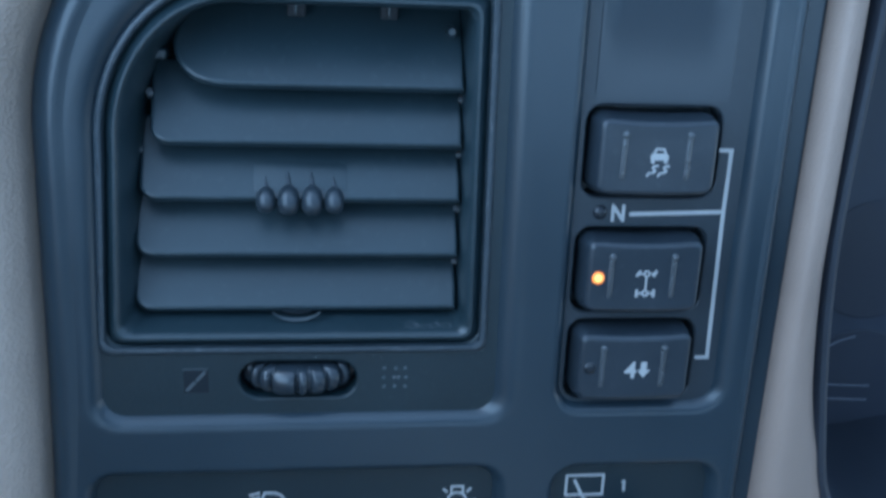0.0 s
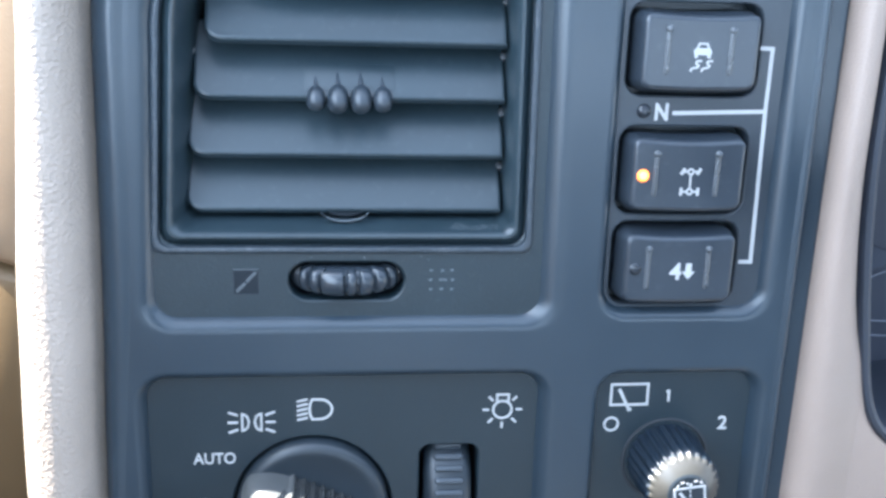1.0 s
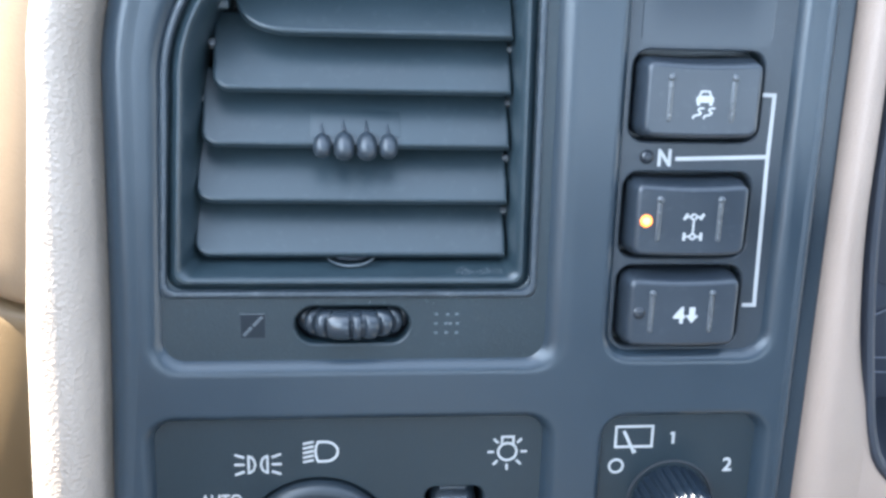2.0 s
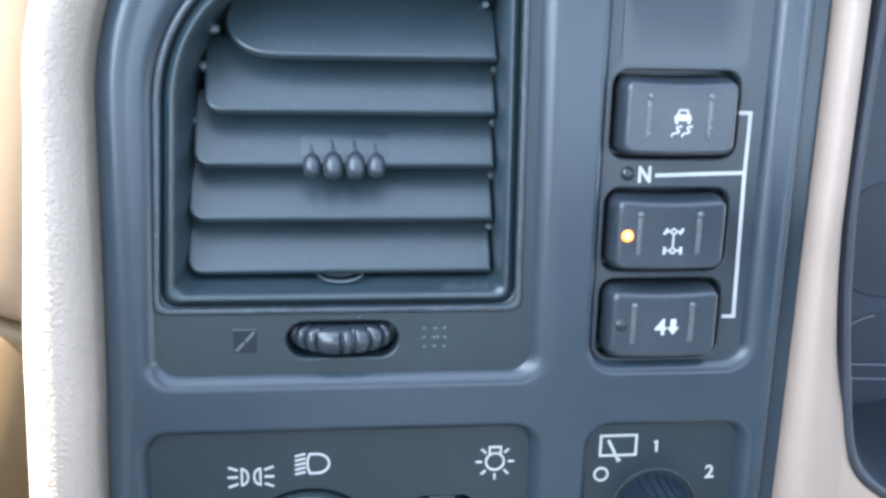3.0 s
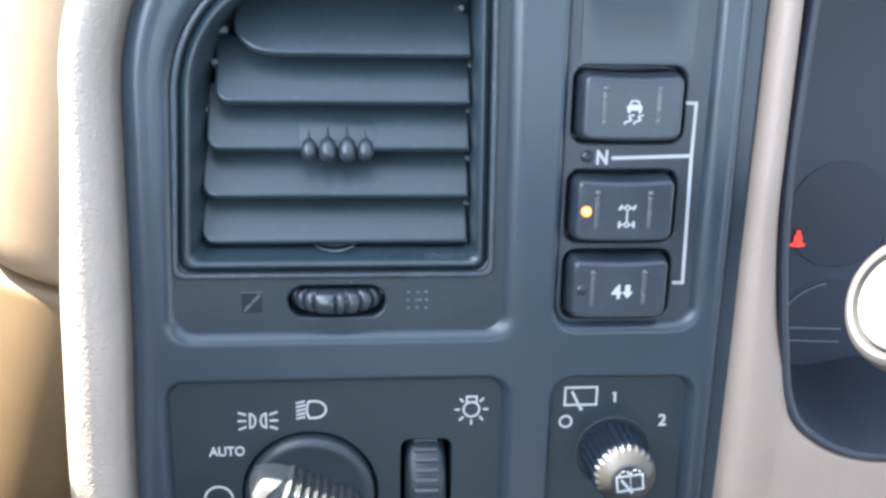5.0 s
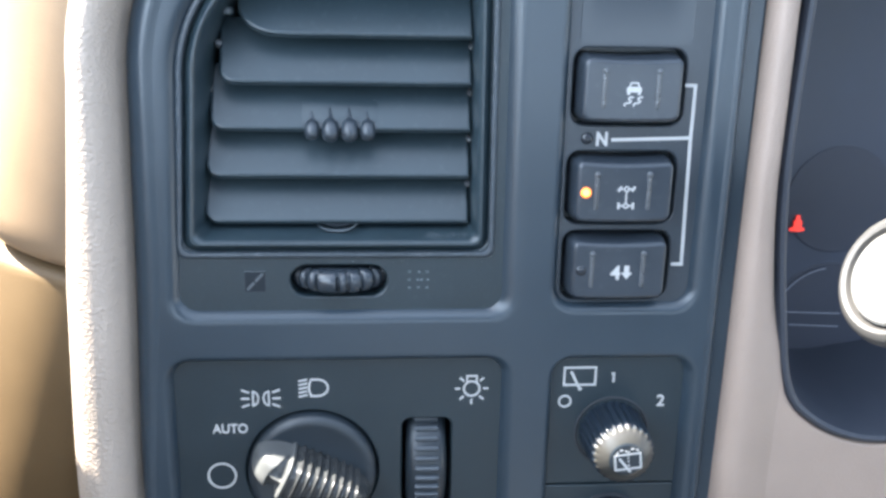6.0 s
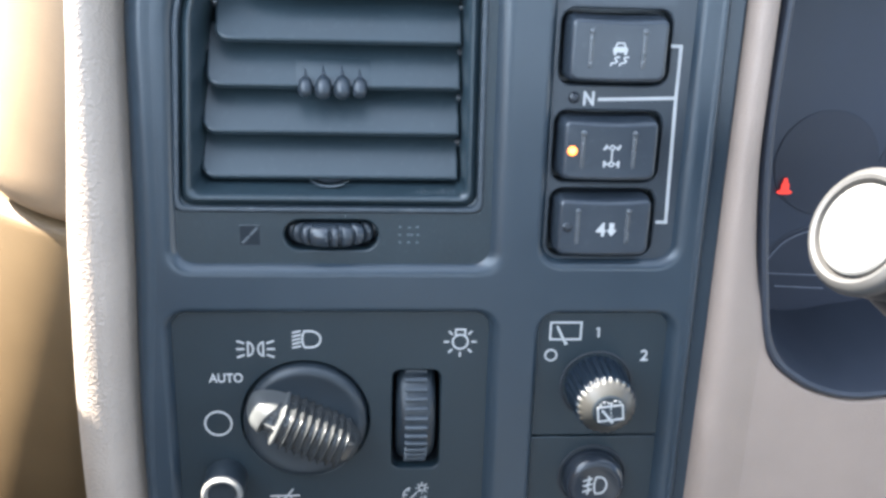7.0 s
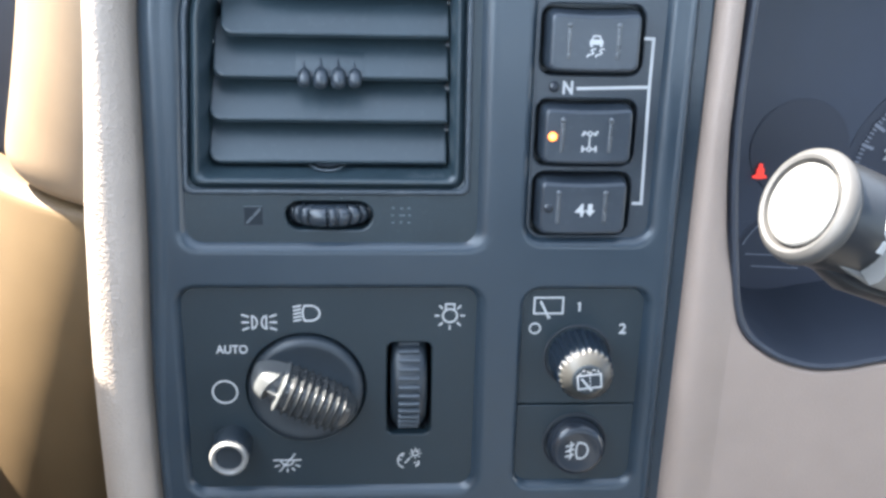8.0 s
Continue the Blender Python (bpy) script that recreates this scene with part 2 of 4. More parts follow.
def letters(name, text, size, cx, cz, y, parent, label="", wide=1.0, bold=0.0):
    cu = bpy.data.curves.new(name, "FONT")
    cu.body, cu.size, cu.align_x, cu.align_y, cu.extrude, cu.offset = text, size, "CENTER", "CENTER", 0.1, bold
    tmp = new(name, cu)
    me = bpy.data.meshes.new_from_object(tmp.evaluated_get(bpy.context.evaluated_depsgraph_get()))
    bpy.data.objects.remove(tmp)
    bpy.data.curves.remove(cu)
    bm = bmesh.new()
    bm.from_mesh(me)
    bpy.data.meshes.remove(me)
    xs = [v.co.x for v in bm.verts]
    zs = [v.co.y for v in bm.verts]
    ox, oz = (min(xs) + max(xs)) / 2, (min(zs) + max(zs)) / 2
    for v in bm.verts:
        v.co = (cx + (v.co.x - ox) * wide, y - v.co.z, cz + v.co.y - oz)
    return part(name, bm, MARK, parent, label, 20)


# ---- dashboard: beige pads round the switch panel ----
def panel_outline():
    """The switch panel's outer edge."""
    return (arc(-103, -86, 12, 12, 180, 270, 6) + arc(78, -90, 8, 8, 270, 360, 5) + arc(78, 162, 8, 8, 0, 90, 5)
            + arc(-60, 104.5, 51, 65.5, 90, 180, 18) + smooth_line([(-111.9, 72), (-112.9, 35), (-114.8, -9), (-115.4, -37), (-115.2, -72)], 3))


def sweep(path, profile):
    """A profile of (distance to the left of the path, y) drawn along an open path."""
    bm = bmesh.new()
    rows = []
    for i, p in enumerate(path):
        a, c = Vector(path[max(0, i - 1)]), Vector(path[min(len(path) - 1, i + 1)])
        e = (c - a).normalized()
        nrm = Vector((-e.y, e.x))
        more = 4.2 * max(0.0, min(1.0, (102 - p[1]) / 62))  # the pad grows wider downwards
        fan = [o + more * max(0.0, min(1.0, (o - 8) / 9)) for o, _ in profile]
        rows.append([bm.verts.new((p[0] + nrm.x * o, y, p[1] + nrm.y * o)) for o, (_, y) in zip(fan, profile)])
    for a, b in zip(rows, rows[1:]):
        band(bm, a, b, False)
    return bm


dashboard = root("dashboard", (0, 60, -140), "beige grained dashboard with rounded edging round a dark switch panel", "dashboard")
edge_path = ([(-112.5, -150), (-114.5, -110)] + smooth_line([(-115.2, -72), (-115.4, -37), (-114.8, -9), (-112.9, 35), (-111.9, 72)], 4)
             + arc(-60, 104.5, 51, 65.5, 180, 90, 20) + [(0, 170.5), (80, 171), (200, 173), (345, 173)])
bead = smooth_line([(-2.5, 7), (0.3, 1.5), (2.0, -4.0), (5.0, -8.3), (9.0, -10.2), (13.0, -8.8), (16.0, -4.2), (17.5, 1.5), (17.6, 6), (15.5, 10), (10, 12), (-2, 12.4)], 3)
part("edging", sweep(edge_path, bead), HIDE, dashboard, "cream grained pad with a sunlit edge")

# narrow trim between the switch panel and the instrument cluster
def trim_strip():
    bm = bmesh.new()
    rows = []
    zs = [176 - 4 * k for k in range(82)]
    for z in zs:
        xl = 91.6 - 0.011 * (140 - z) if z < 140 else 91.6
        xr = 103.2 if z > 75 else 103.2 + 9.8 * min(1.0, (75 - z) / 75.0) ** 1.5
        w = xr - xl
        k = max(0.0, min(1.0, (34 - z) / 20.0))
        prof = smooth_line([(0.0, 9), (0.02, 2), (0.14, -3.4), (0.34, -5.6), (0.66, -4.0 + 0.4 * k), (0.9, 0.6 - 1.4 * k), (1.02, 6 - 6.2 * k), (1.04, 14 - 13.6 * k)], 3)
        rows.append([bm.verts.new((xl + w * u, y, z)) for u, y in prof])
    for a, b in zip(rows, rows[1:]):
        band(bm, a, b, False)
    return bm


part("trim_strip", trim_strip(), BEIGE, dashboard)

RIM = [(104.8, 150), (103.6, 119), (102.8, 85), (103.9, 60), (106.0, 40), (108.6, 22), (111.8, 4), (116.4, -7.2), (124, -14.6), (135, -20.8), (149, -24.2), (163, -23.6), (180, -20.5), (240, -13), (330, -8)]
rim_line = smooth_line(RIM, 5)
knee = [(110.6, -150), (340, -150), (340, -9)] + [(x + 0.4, z - 1.0) for x, z in reversed(rim_line) if z < 14] + [(109.2, 14)]
part("knee_panel", slab(knee, -0.5, 20, 1.4, 3), BEIGE, dashboard, "plain beige panel under the cluster")
part("lower_panel", slab(rrect(-113, 111, -170, -99.5, 4), -2, 20, 3.0), BEIGE, dashboard)

# end pads by the door
end_pad = root("dashboard_end_pad", (-165, 110, 23), "tan padded end of the dashboard beside the door", "trim pad")
PAD_EDGE = [(21.3, -163.9), (24.0, -179.8), (28.6, -187.7), (36.0, -192.2), (46.2, -191.8), (75.7, -186.1), (111.9, -179.8), (151.5, -175.3), (183, -172)]


def seam_drop(x, z):
    """The seam between the two pads falls towards the dashboard."""
    return -0.17 * (x + 150) * max(0.0, 1 - abs(z - 22) / 90)


def upper_pad():
    """A padded face that rolls away over a wide shoulder to the door and over a tighter one below."""
    bm = bmesh.new()
    rows = []
    for z, edge in smooth_line(PAD_EDGE, 9):
        row = []
        v = min(1.0, (z - 21.3) / 6.8)
        for i in range(44):
            u = i / 43
            x = edge + (-104 - edge) * u ** 1.5
            w = min(1.0, (x - edge) / 41.0)
            y = 61 + 26 * (1 - math.sqrt(max(0.0, 1 - (1 - w) ** 2))) + 5 * (1 - math.sqrt(max(0.0, 1 - (1 - v) ** 2)))
            row.append(bm.verts.new((x, y, z + seam_drop(x, z))))
        rows.append(row)
    for a, b in zip(rows, rows[1:]):
        band(bm, a, b, False)
    side = [bm.verts.new((r[0].co.x + 4, 140, r[0].co.z)) for r in rows]
    band(bm, [r[0] for r in rows], side, False)
    foot = [bm.verts.new((v.co.x, 140, v.co.z + 1)) for v in rows[0]]
    band(bm, rows[0], foot, False)
    return bm


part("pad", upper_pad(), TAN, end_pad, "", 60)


def lower_pad():
    """A bulging pad whose crest leans towards the door at its foot."""
    bm = bmesh.new()
    rows = []
    for drop in [0, 0.6, 1.2, 2.0, 3.0, 4.1, 5.6, 8.0, 11.0] + [14 + 2.2 * k for k in range(85)]:
        z = 22.9 - drop
        lip = 6.5 * max(0.0, 1 - drop / 6.2) ** 2
        row = []
        crest = -151.5 - 0.20 * (15.7 - z)
        for i in range(150):
            x = -104 - 0.93 * i
            d = x - crest
            roll = 0.044 * d * d / (1 + d / 80) if d > 0 else 0.012 * d * d / (1 - d / 170)
            row.append(bm.verts.new((x, 64 + roll + 0.0013 * (z - 15.7) ** 2 + lip, z + seam_drop(x, z))))
        rows.append(row)
    for a, b in zip(rows, rows[1:]):
        band(bm, a, b, False)
    back = [bm.verts.new((v.co.x, v.co.y + 22, v.co.z + 0.2)) for v in rows[0]]
    band(bm, rows[0], back, False)
    return bm


knee_pad = root("lower_end_pad", (-165, 110, -150), "golden tan curved pad under the dashboard end", "trim pad")
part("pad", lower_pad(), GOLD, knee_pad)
seal = root("door_seal", (-205, 136, 25), "dark rubber door seal beside the tan pad", "door seal")
part("strip", slab(rrect(-256, -160, 24, 205, 6), 130, 150, 4), HOOD, seal)

# ---- switch panel ----
def vent_shape(o, zb=52.9, xr=1.0, rb=3.0, n=22):
    """The vent's outline moved outwards by o; its upper left corner is a wide curve."""
    rb = max(0.8, rb)
    left, low, right, top = -93.2 - o, zb - o, xr + o, 141.5 + o
    return (arc(left + rb, low + rb, rb, rb, 180, 270, 6) + arc(right - rb, low + rb, rb, rb, 270, 360, 6)
            + arc(right - 1 - 3, top - 3, 3, 3, 0, 90, 5) + arc(-60, 104.5, 30.4 + o, 37 + o, 90, 180, n))


POCKETS = [  # rim on the panel's face, foot at the recessed plate
    (vent_shape(9.4, 35.2, 6.0, 9), vent_shape(5.0, 34.4, 4.3, 6)),
    (rrect(25.2, 77.8, 28.2, 164.5, 9), rrect(27.8, 73.9, 31.6, 161, 6)),
    (rrect(-104.8, 13.9, -78.8, 13.8, 9), rrect(-102.0, 10.3, -75.0, 11.4, 6)),
    (rrect(26.4, 79.4, -77.8, 13.2, 9), rrect(28.2, 75.7, -74.0, 10.8, 6)),
]


def face_panel():
    bm = bmesh.new()
    out = panel_outline()
    inward = offset(out, 1.0)

    def shoulder(d):
        """The outline moved inwards by d, and by twice that on the tall side next to the vent."""
        pts = []
        for (x, z), (xi, zi) in zip(out, inward):
            wide = 1 + max(0.0, min(1.0, (-60 - x) / 40)) * max(0.0, min(1.0, (z + 50) / 90)) * 0.85
            pts.append((x + (xi - x) * d * wide, z + (zi - z) * d * wide))
        return pts

    edge = [(shoulder(d), y) for d, y in ((5.0, -3.0), (4.7, -3.1), (4.2, -3.4), (3.8, -3.62), (3.3, -3.66), (2.7, -3.4), (2.0, -2.6), (1.3, -1.3), (0.6, 0.5), (0.15, 2.4), (0, 4.2))]
    fronts = [stack(bm, edge + [(out, 14)])[0]]
    for rim, foot in POCKETS:
        loops = []
        for k in range(19):
            u = k / 18
            v = -0.35 + 1.35 * math.sin(u * math.pi / 2) ** 1.2  # a long soft roll that drops steeply at its foot
            w = (v + 0.35) / 1.35
            loops.append(([(a[0] + (b[0] - a[0]) * v, a[1] + (b[1] - a[1]) * v) for a, b in zip(rim, foot)], -3 + 3 * w ** 3.0))
        fronts.append(stack(bm, loops + [(foot, 2.5)])[0])
    fill(bm, fronts)
    return bm


switch_panel = root("switch_panel", (-12, 14, -98), "dark blue-grey plastic switch panel set in the beige dashboard", "control panel")
part("face", face_panel(), PANEL, switch_panel)
part("flange", slab(rrect(70, 91.3, -97, 169, 3), 1.2, 14, 1.0), PANEL, switch_panel, "recessed dark side flange")

# ---- air vent ----
vent = root("air_vent", (-46, 30, 30), "dark plastic dashboard air vent with slatted louvres, a little dusty", "air vent")
wheel_slot = rrect(-61.8, -29.8, 34.3, 45.1, 5.38, 9)
plate_out = offset(POCKETS[0][1], -0.8)
part("surround", sheet(plate_out, [vent_shape(2.7, 52.9, 1, 4.5), wheel_slot], 0.0, 5.0, 0.7), SURROUND, vent)


def vent_frame():
    """A rounded bezel whose throat closes in on the louvres' left ends."""
    bm = bmesh.new()
    prof = [(2.75, 5, 0), (2.7, 1.5, 0), (1.7, 0.6, 0), (0.9, -1.2, 0), (0.4, -1.75, 0), (-0.2, -1.75, 0), (-0.8, -1.2, 0), (-1.4, 0.2, 0), (-2.8, 4.0, 0.3), (-3.8, 9, 0.75), (-4.6, 18, 1), (-4.6, 40, 1)]
    loops = []
    for o, y, deep in prof:
        pts = []
        for x, z in vent_shape(o):
            left = max(0.0, min(1.0, (-60 - x) / 28))
            up = max(0.0, min(1.0, (z - 104) / 30))
            pts.append((x + (1.8 * deep if x > -10 else 0.0), z + 6.5 * deep * up * (1 - left)))
        loops.append((pts, y))
    stack(bm, loops, False, True)
    return bm


def vent_rim():
    """A raised rounded rim on the surround, outside the bezel's gap."""
    bm = bmesh.new()
    stack(bm, [(vent_shape(o), y) for o, y in ((2.9, 2.0), (3.0, -0.3), (3.3, -0.95), (3.9, -1.2), (4.6, -1.0), (5.1, -0.4), (5.3, 0.4))])
    return bm


part("rim", vent_rim(), RIMGRAIN, vent, "grained raised rim")
part("frame", vent_frame(), VENT, vent)
TILT_LOUVRE = 34
LOUVRE_LEFT = (-66.0, -83.0, -86.6, -88.6, -89.6)


def louvre(i, z):
    """A slat whose front edge is low and which rises to the back."""
    left = LOUVRE_LEFT[i]
    right = -2.3 - 0.25 * (4 - i) * 0.2
    s1 = 24.0 if i else 30.0
    if i == 0:
        pts = [(-58.0, 0.0), (right, 0.0), (right, s1), (-62.0, s1)] + smooth_line([(-71.0, 23.0), (-75.6, 17.0), (-77.0, 11.5), (-75.4, 6.2), (-71.6, 2.3), (-66.0, 0.4), (-60.0, 0.03)], 4)
    else:
        pts = arc(left + 5.0, 4.6, 5.0, 4.6, 180, 270, 9) + [(right, 0.0), (right + 0.3, 6.0), (right - 0.2, s1), (left - 0.6, s1)]
    bm = bmesh.new()
    stack(bm, [(offset(pts, d), y) for d, y in ((2.4, -1.0), (1.7, -1.06), (1.1, -1.12), (0.7, -1.08), (0.3, -0.85), (0.08, -0.4), (0, 0.1))] + [(pts, 1.0)], True, True)
    bmesh.ops.transform(bm, verts=bm.verts, matrix=on_louvre(z))
    return bm


def on_louvre(z):
    """From a louvre's own plane to its place."""
    return Matrix.Translation((0, 5.2, z)) @ Matrix.Rotation(-radians(TILT_LOUVRE), 4, "X")


def finger_ridge(x, z, big):
    """A bulb over the louvre's front edge that runs back up the slat as a thin fin."""
    bm = bmesh.new()
    rows = []
    for s, w, h in ((-4.3, 0.3, 0.4), (-4.1, 1.3, 1.6), (-3.5, 2.1, 2.5), (-2.4, 2.6, 3.1), (-1.0, 2.75, 3.3), (0.4, 2.7, 3.2), (1.6, 2.4, 2.8), (2.5, 1.8, 2.1), (3.0, 1.1, 1.4), (3.3, 0.75, 1.1), (4.6, 0.6, 0.9), (6.4, 0.5, 0.6), (7.8, 0.3, 0.2)):
        row = []
        for k in range(20):
            a = 2 * math.pi * k / 20
            row.append(bm.verts.new((x + w * big * math.cos(a) - 0.05 * max(0.0, s - 3.0) ** 1.4, -0.2 - h * big * math.sin(a) * (1.0 if math.sin(a) > 0 else 0.5), s * big)))
        rows.append(row)
    for a, b in zip(rows, rows[1:]):
        band(bm, a, b)
    bm.faces.new(rows[0])
    bm.faces.new(rows[-1])
    bmesh.ops.transform(bm, verts=bm.verts, matrix=on_louvre(z + 0.7))
    return bm


for i, z in enumerate((119.0, 104.1, 89.2, 73.7, 58.3)):
    slat = part("louvre", louvre(i, z), VENT, vent)
    if i == 2:
        for x, big in ((-54.0, 0.92), (-48.1, 1.06), (-41.9, 1.06), (-36.1, 0.94)):
            part("finger_ridge", finger_ridge(x, z, big), GLAZE, slat)
        pad_bm = slab(rrect(-57.2, -32.7, 2.6, 10.6, 0.5, 3), -1.07, -0.9, 0.1)
        bmesh.ops.transform(pad_bm, verts=pad_bm.verts, matrix=on_louvre(z))
        part("finger_pad", pad_bm, VENT, slat)
    for x0, x1 in ((LOUVRE_LEFT[i] - 1.6, LOUVRE_LEFT[i] + 0.5), (-3.2, -1.2)) if i else ():
        pin_bm = slab(rrect(x0, x1, 12.6, 15.0, 1.0, 4), -1.9, 0.4, 0.5)
        bmesh.ops.transform(pin_bm, verts=pin_bm.verts, matrix=on_louvre(z))
        part("pivot_pin", pin_bm, RIB, slat)
    if i == 0:
        for x in (-46.0, -22.0):
            peg = part("pivot_peg", slab(rrect(x - 2.3, x + 2.3, 136.2, 146, 0.6, 3), 13.4, 20.0, 0.4), GAP, slat, "dark pivot peg")
            part("peg_rib", slab(rrect(x - 0.5, x + 0.5, 136.9, 146, 0.4, 3), 12.4, 14.0, 0.3), VENT, peg)
        part("pivot_pin", turned(-6.0, 134, [(1.3, 14), (1.3, 8.0), (0.9, 7.4)], 18), VENT, slat)
part("stop_lug", slab(rrect(-82.0, -78.4, 124.8, 127.6, 0.9, 3), 9.0, 16.0, 0.7), VENT, vent)
# Near black, to give the tab the louvre's shade.
part("damper_tab", slab(arc(-46.3, 60.0, 6.4, 3.3, 180, 360, 19), 5.4, 7.0, 0.5), SHADEBLACK, vent, "dark damper tab")


def tab_lip():
    """A thin rounded lip under the damper tab."""
    bm = bmesh.new()
    rows = []
    for x, z in arc(-46.3, 60.0, 7.0, 3.9, 200, 340, 21):
        thin = max(0.25, 1 - abs((x + 46.3) / 7.4) ** 2)
        rows.append([bm.verts.new((x, 3.4 - 0.8 * math.cos(2 * math.pi * k / 8), z + 0.36 * thin * math.sin(2 * math.pi * k / 8))) for k in range(8)])
    for a, b in zip(rows, rows[1:]):
        band(bm, a, b)
    return bm


# Pale colour stands in for light on the lip's upward edge.
part("tab_lip", tab_lip(), LITRELIEF, vent, "lip coloured pale for the light it catches", 60)
part("slot_cavity", cup(offset(wheel_slot, -0.3), 4.6, 22), GAP, vent)


def thumbwheel():
    """A ribbed wheel on an upright axis."""
    bm = bmesh.new()
    ribs = [(-16.7, -14.2, 2), (-13.8, -11.5, 2), (-11.1, -7.8, 2), (-7.5, -0.4, 8), (-0.1, 3.0, 2), (3.7, 8.0, 2.6), (8.5, 12.2, 2.2), (12.6, 15.0, 2), (15.2, 16.7, 2)]
    plan = []
    for a, b, flat in ribs:
        for k in range(11):
            u = k / 10
            x = a + (b - a) * u
            r = 15.7 + 1.75 * math.sqrt(max(0.0, 1 - abs(2 * u - 1) ** flat))
            th = math.asin(max(-1, min(1, x / 17.0)))
            plan.append((r * math.sin(th), -r * math.cos(th)))
    rows = []
    for zz, k in ((-4.0, 0.82), (-3.4, 0.91), (-2.4, 0.965), (-1.2, 0.992), (0, 1.0), (1.2, 0.992), (2.4, 0.965), (3.4, 0.91), (4.0, 0.82)):
        rows.append([bm.verts.new((-45.8 + x * k, 12.8 + y * k, 39.7 + zz)) for x, y in plan])
    for a, b in zip(rows, rows[1:]):
        band(bm, a, b, False)
    bm.faces.new(rows[0])
    bm.faces.new(rows[-1])
    return bm


part("thumbwheel", thumbwheel(), ROLLER, vent, "ribbed glossy black thumbwheel", 50)
# Black square and pale strokes paint the sunken sign's shade and highlights.
closed = mark("closed_mark", vent, -73.4, 39.6, -0.1, (), [[(-3.3, -3.4), (3.3, -3.4), (3.3, 3.4), (-3.3, 3.4)]], material=SHADEBLACK, label="sign of a closed vent, its recess coloured dark")
mark("stroke", closed, -73.4, 39.6, -0.35, [([(-2.6, -2.8), (-0.35, -0.35)], False, 0.85), ([(0.1, 0.1), (2.6, 2.8)], False, 0.85), ([(-3.5, 3.6), (3.3, 3.6)], False, 0.22)], material=LITRELIEF)
for x, z in ((-3.0, 3.0), (0.2, 2.9), (2.9, 3.0), (-3.1, 0.2), (-0.2, 0.2), (1.0, 0.2), (3.1, 0.2), (-3.0, -2.6), (0.0, -2.5), (2.9, -2.6)):
    mark("open_mark_dot", vent, -19.2 + x, 39.8 + z, -0.2, [([(-0.45, 0), (0.45, 0)], False, 0.6)], material=LITRELIEF)

# ---- drive buttons ----
selector = root("drive_selector_plate", (52, 4, 32), "dark recessed plate with a white printed bracket round three buttons", "control panel")
BUTTONS = [("stability", 48.0, 104.8, 11.1), ("axle", 47.7, 71.6, 11.1), ("low", 47.8, 44.7, 11.0)]
holes = [rrect(cx - 18.5, cx + 18.5, cz - h - 1.1, cz + h + 1.4, 4.4) for _, cx, cz, h in BUTTONS]
plate_r = offset(POCKETS[1][1], -0.8)
part("plate", sheet(plate_r, holes + [rrect(31.6, 67.0, 119.2, 160.2, 2.0)], 0.0, 4.0, 0.6), SMOKE, selector)


def blank_cover():
    """A smooth hollow cover that swells softly at both sides."""
    bm = bmesh.new()
    rows = []
    for k in range(23):
        z = 118.6 + 1.9 * k
        row = []
        for i in range(44):
            x = 31.2 + 0.84 * i
            wide = max(0.0, min(1.0, (x - 31.6) / 6.0, (67.0 - x) / 8.0))
            wide = wide * wide * (3 - 2 * wide)
            row.append(bm.verts.new((x, -0.08 + 0.0032 * wide * (z - 118.6) ** 2, z)))
        rows.append(row)
    for a, b in zip(rows, rows[1:]):
        band(bm, a, b, False)
    low = [bm.verts.new((v.co.x, 2.0, v.co.z)) for v in rows[0]]
    band(bm, rows[0], low, False)
    return bm


part("blank_cover", blank_cover(), GLAZE, selector, "smooth blank cover above the buttons", 60)
mark("bracket_mark", selector, 0, 0, -0.2, [([(66.4, 105.8), (69.9, 105.7), (69.9, 88.6), (70.9, 45.1), (67.3, 45.1)], False, 1.1), ([(43.4, 87.8), (69.5, 88.6)], False, 1.1)])
letters("letter_mark", "N", 6.4, 40.2, 88.1, -0.2, selector, "white letter N", 0.84, 0.22)
part("dark_lamp", turned(35.2, 88.3, [(2.1, 0.3), (2.05, 0.1), (1.9, -0.5), (1.6, -0.9), (1.1, -1.2), (0.5, -1.35)], 28), GLOSS, selector, "unlit indicator lamp")


def button_cap(cx, cz, h):
    """A cap with a slightly hollow top edge and rounded shoulders."""
    pts = rrect(cx - 17.0, cx + 17.0, cz - h, cz + h, 3.6, 7)
    dense = []
    for i, p in enumerate(pts):
        q = pts[(i + 1) % len(pts)]
        n = 8 if math.dist(p, q) > 8 else 1
        dense += [(p[0] + (q[0] - p[0]) * k / n, p[1] + (q[1] - p[1]) * k / n) for k in range(n)]
    bend = []
    for x, z in dense:
        u = (x - cx) / 17.0
        v = (z - cz) / h
        bend.append((x, z - 0.9 * (1 - u * u) * max(0, v) ** 2 - 0.5 * (1 - u * u) * max(0, -v) ** 2))
    bm = bmesh.new()
    loops = []
    for k in range(6):
        a = math.pi / 2 * k / 5
        loops.append((offset(bend, 0.9 + 1.5 * (1 - math.sin(a))), -5.4 + 1.8 * (1 - math.cos(a))))
    inner = [(cx + (x - cx) * 0.6, cz + (z - cz) * 0.6) for x, z in loops[0][0]]
    loops = [(inner, -5.34)] + loops + [(bend, 0.5), (bend, 8)]
    stack(bm, loops, True, True)
    return bm


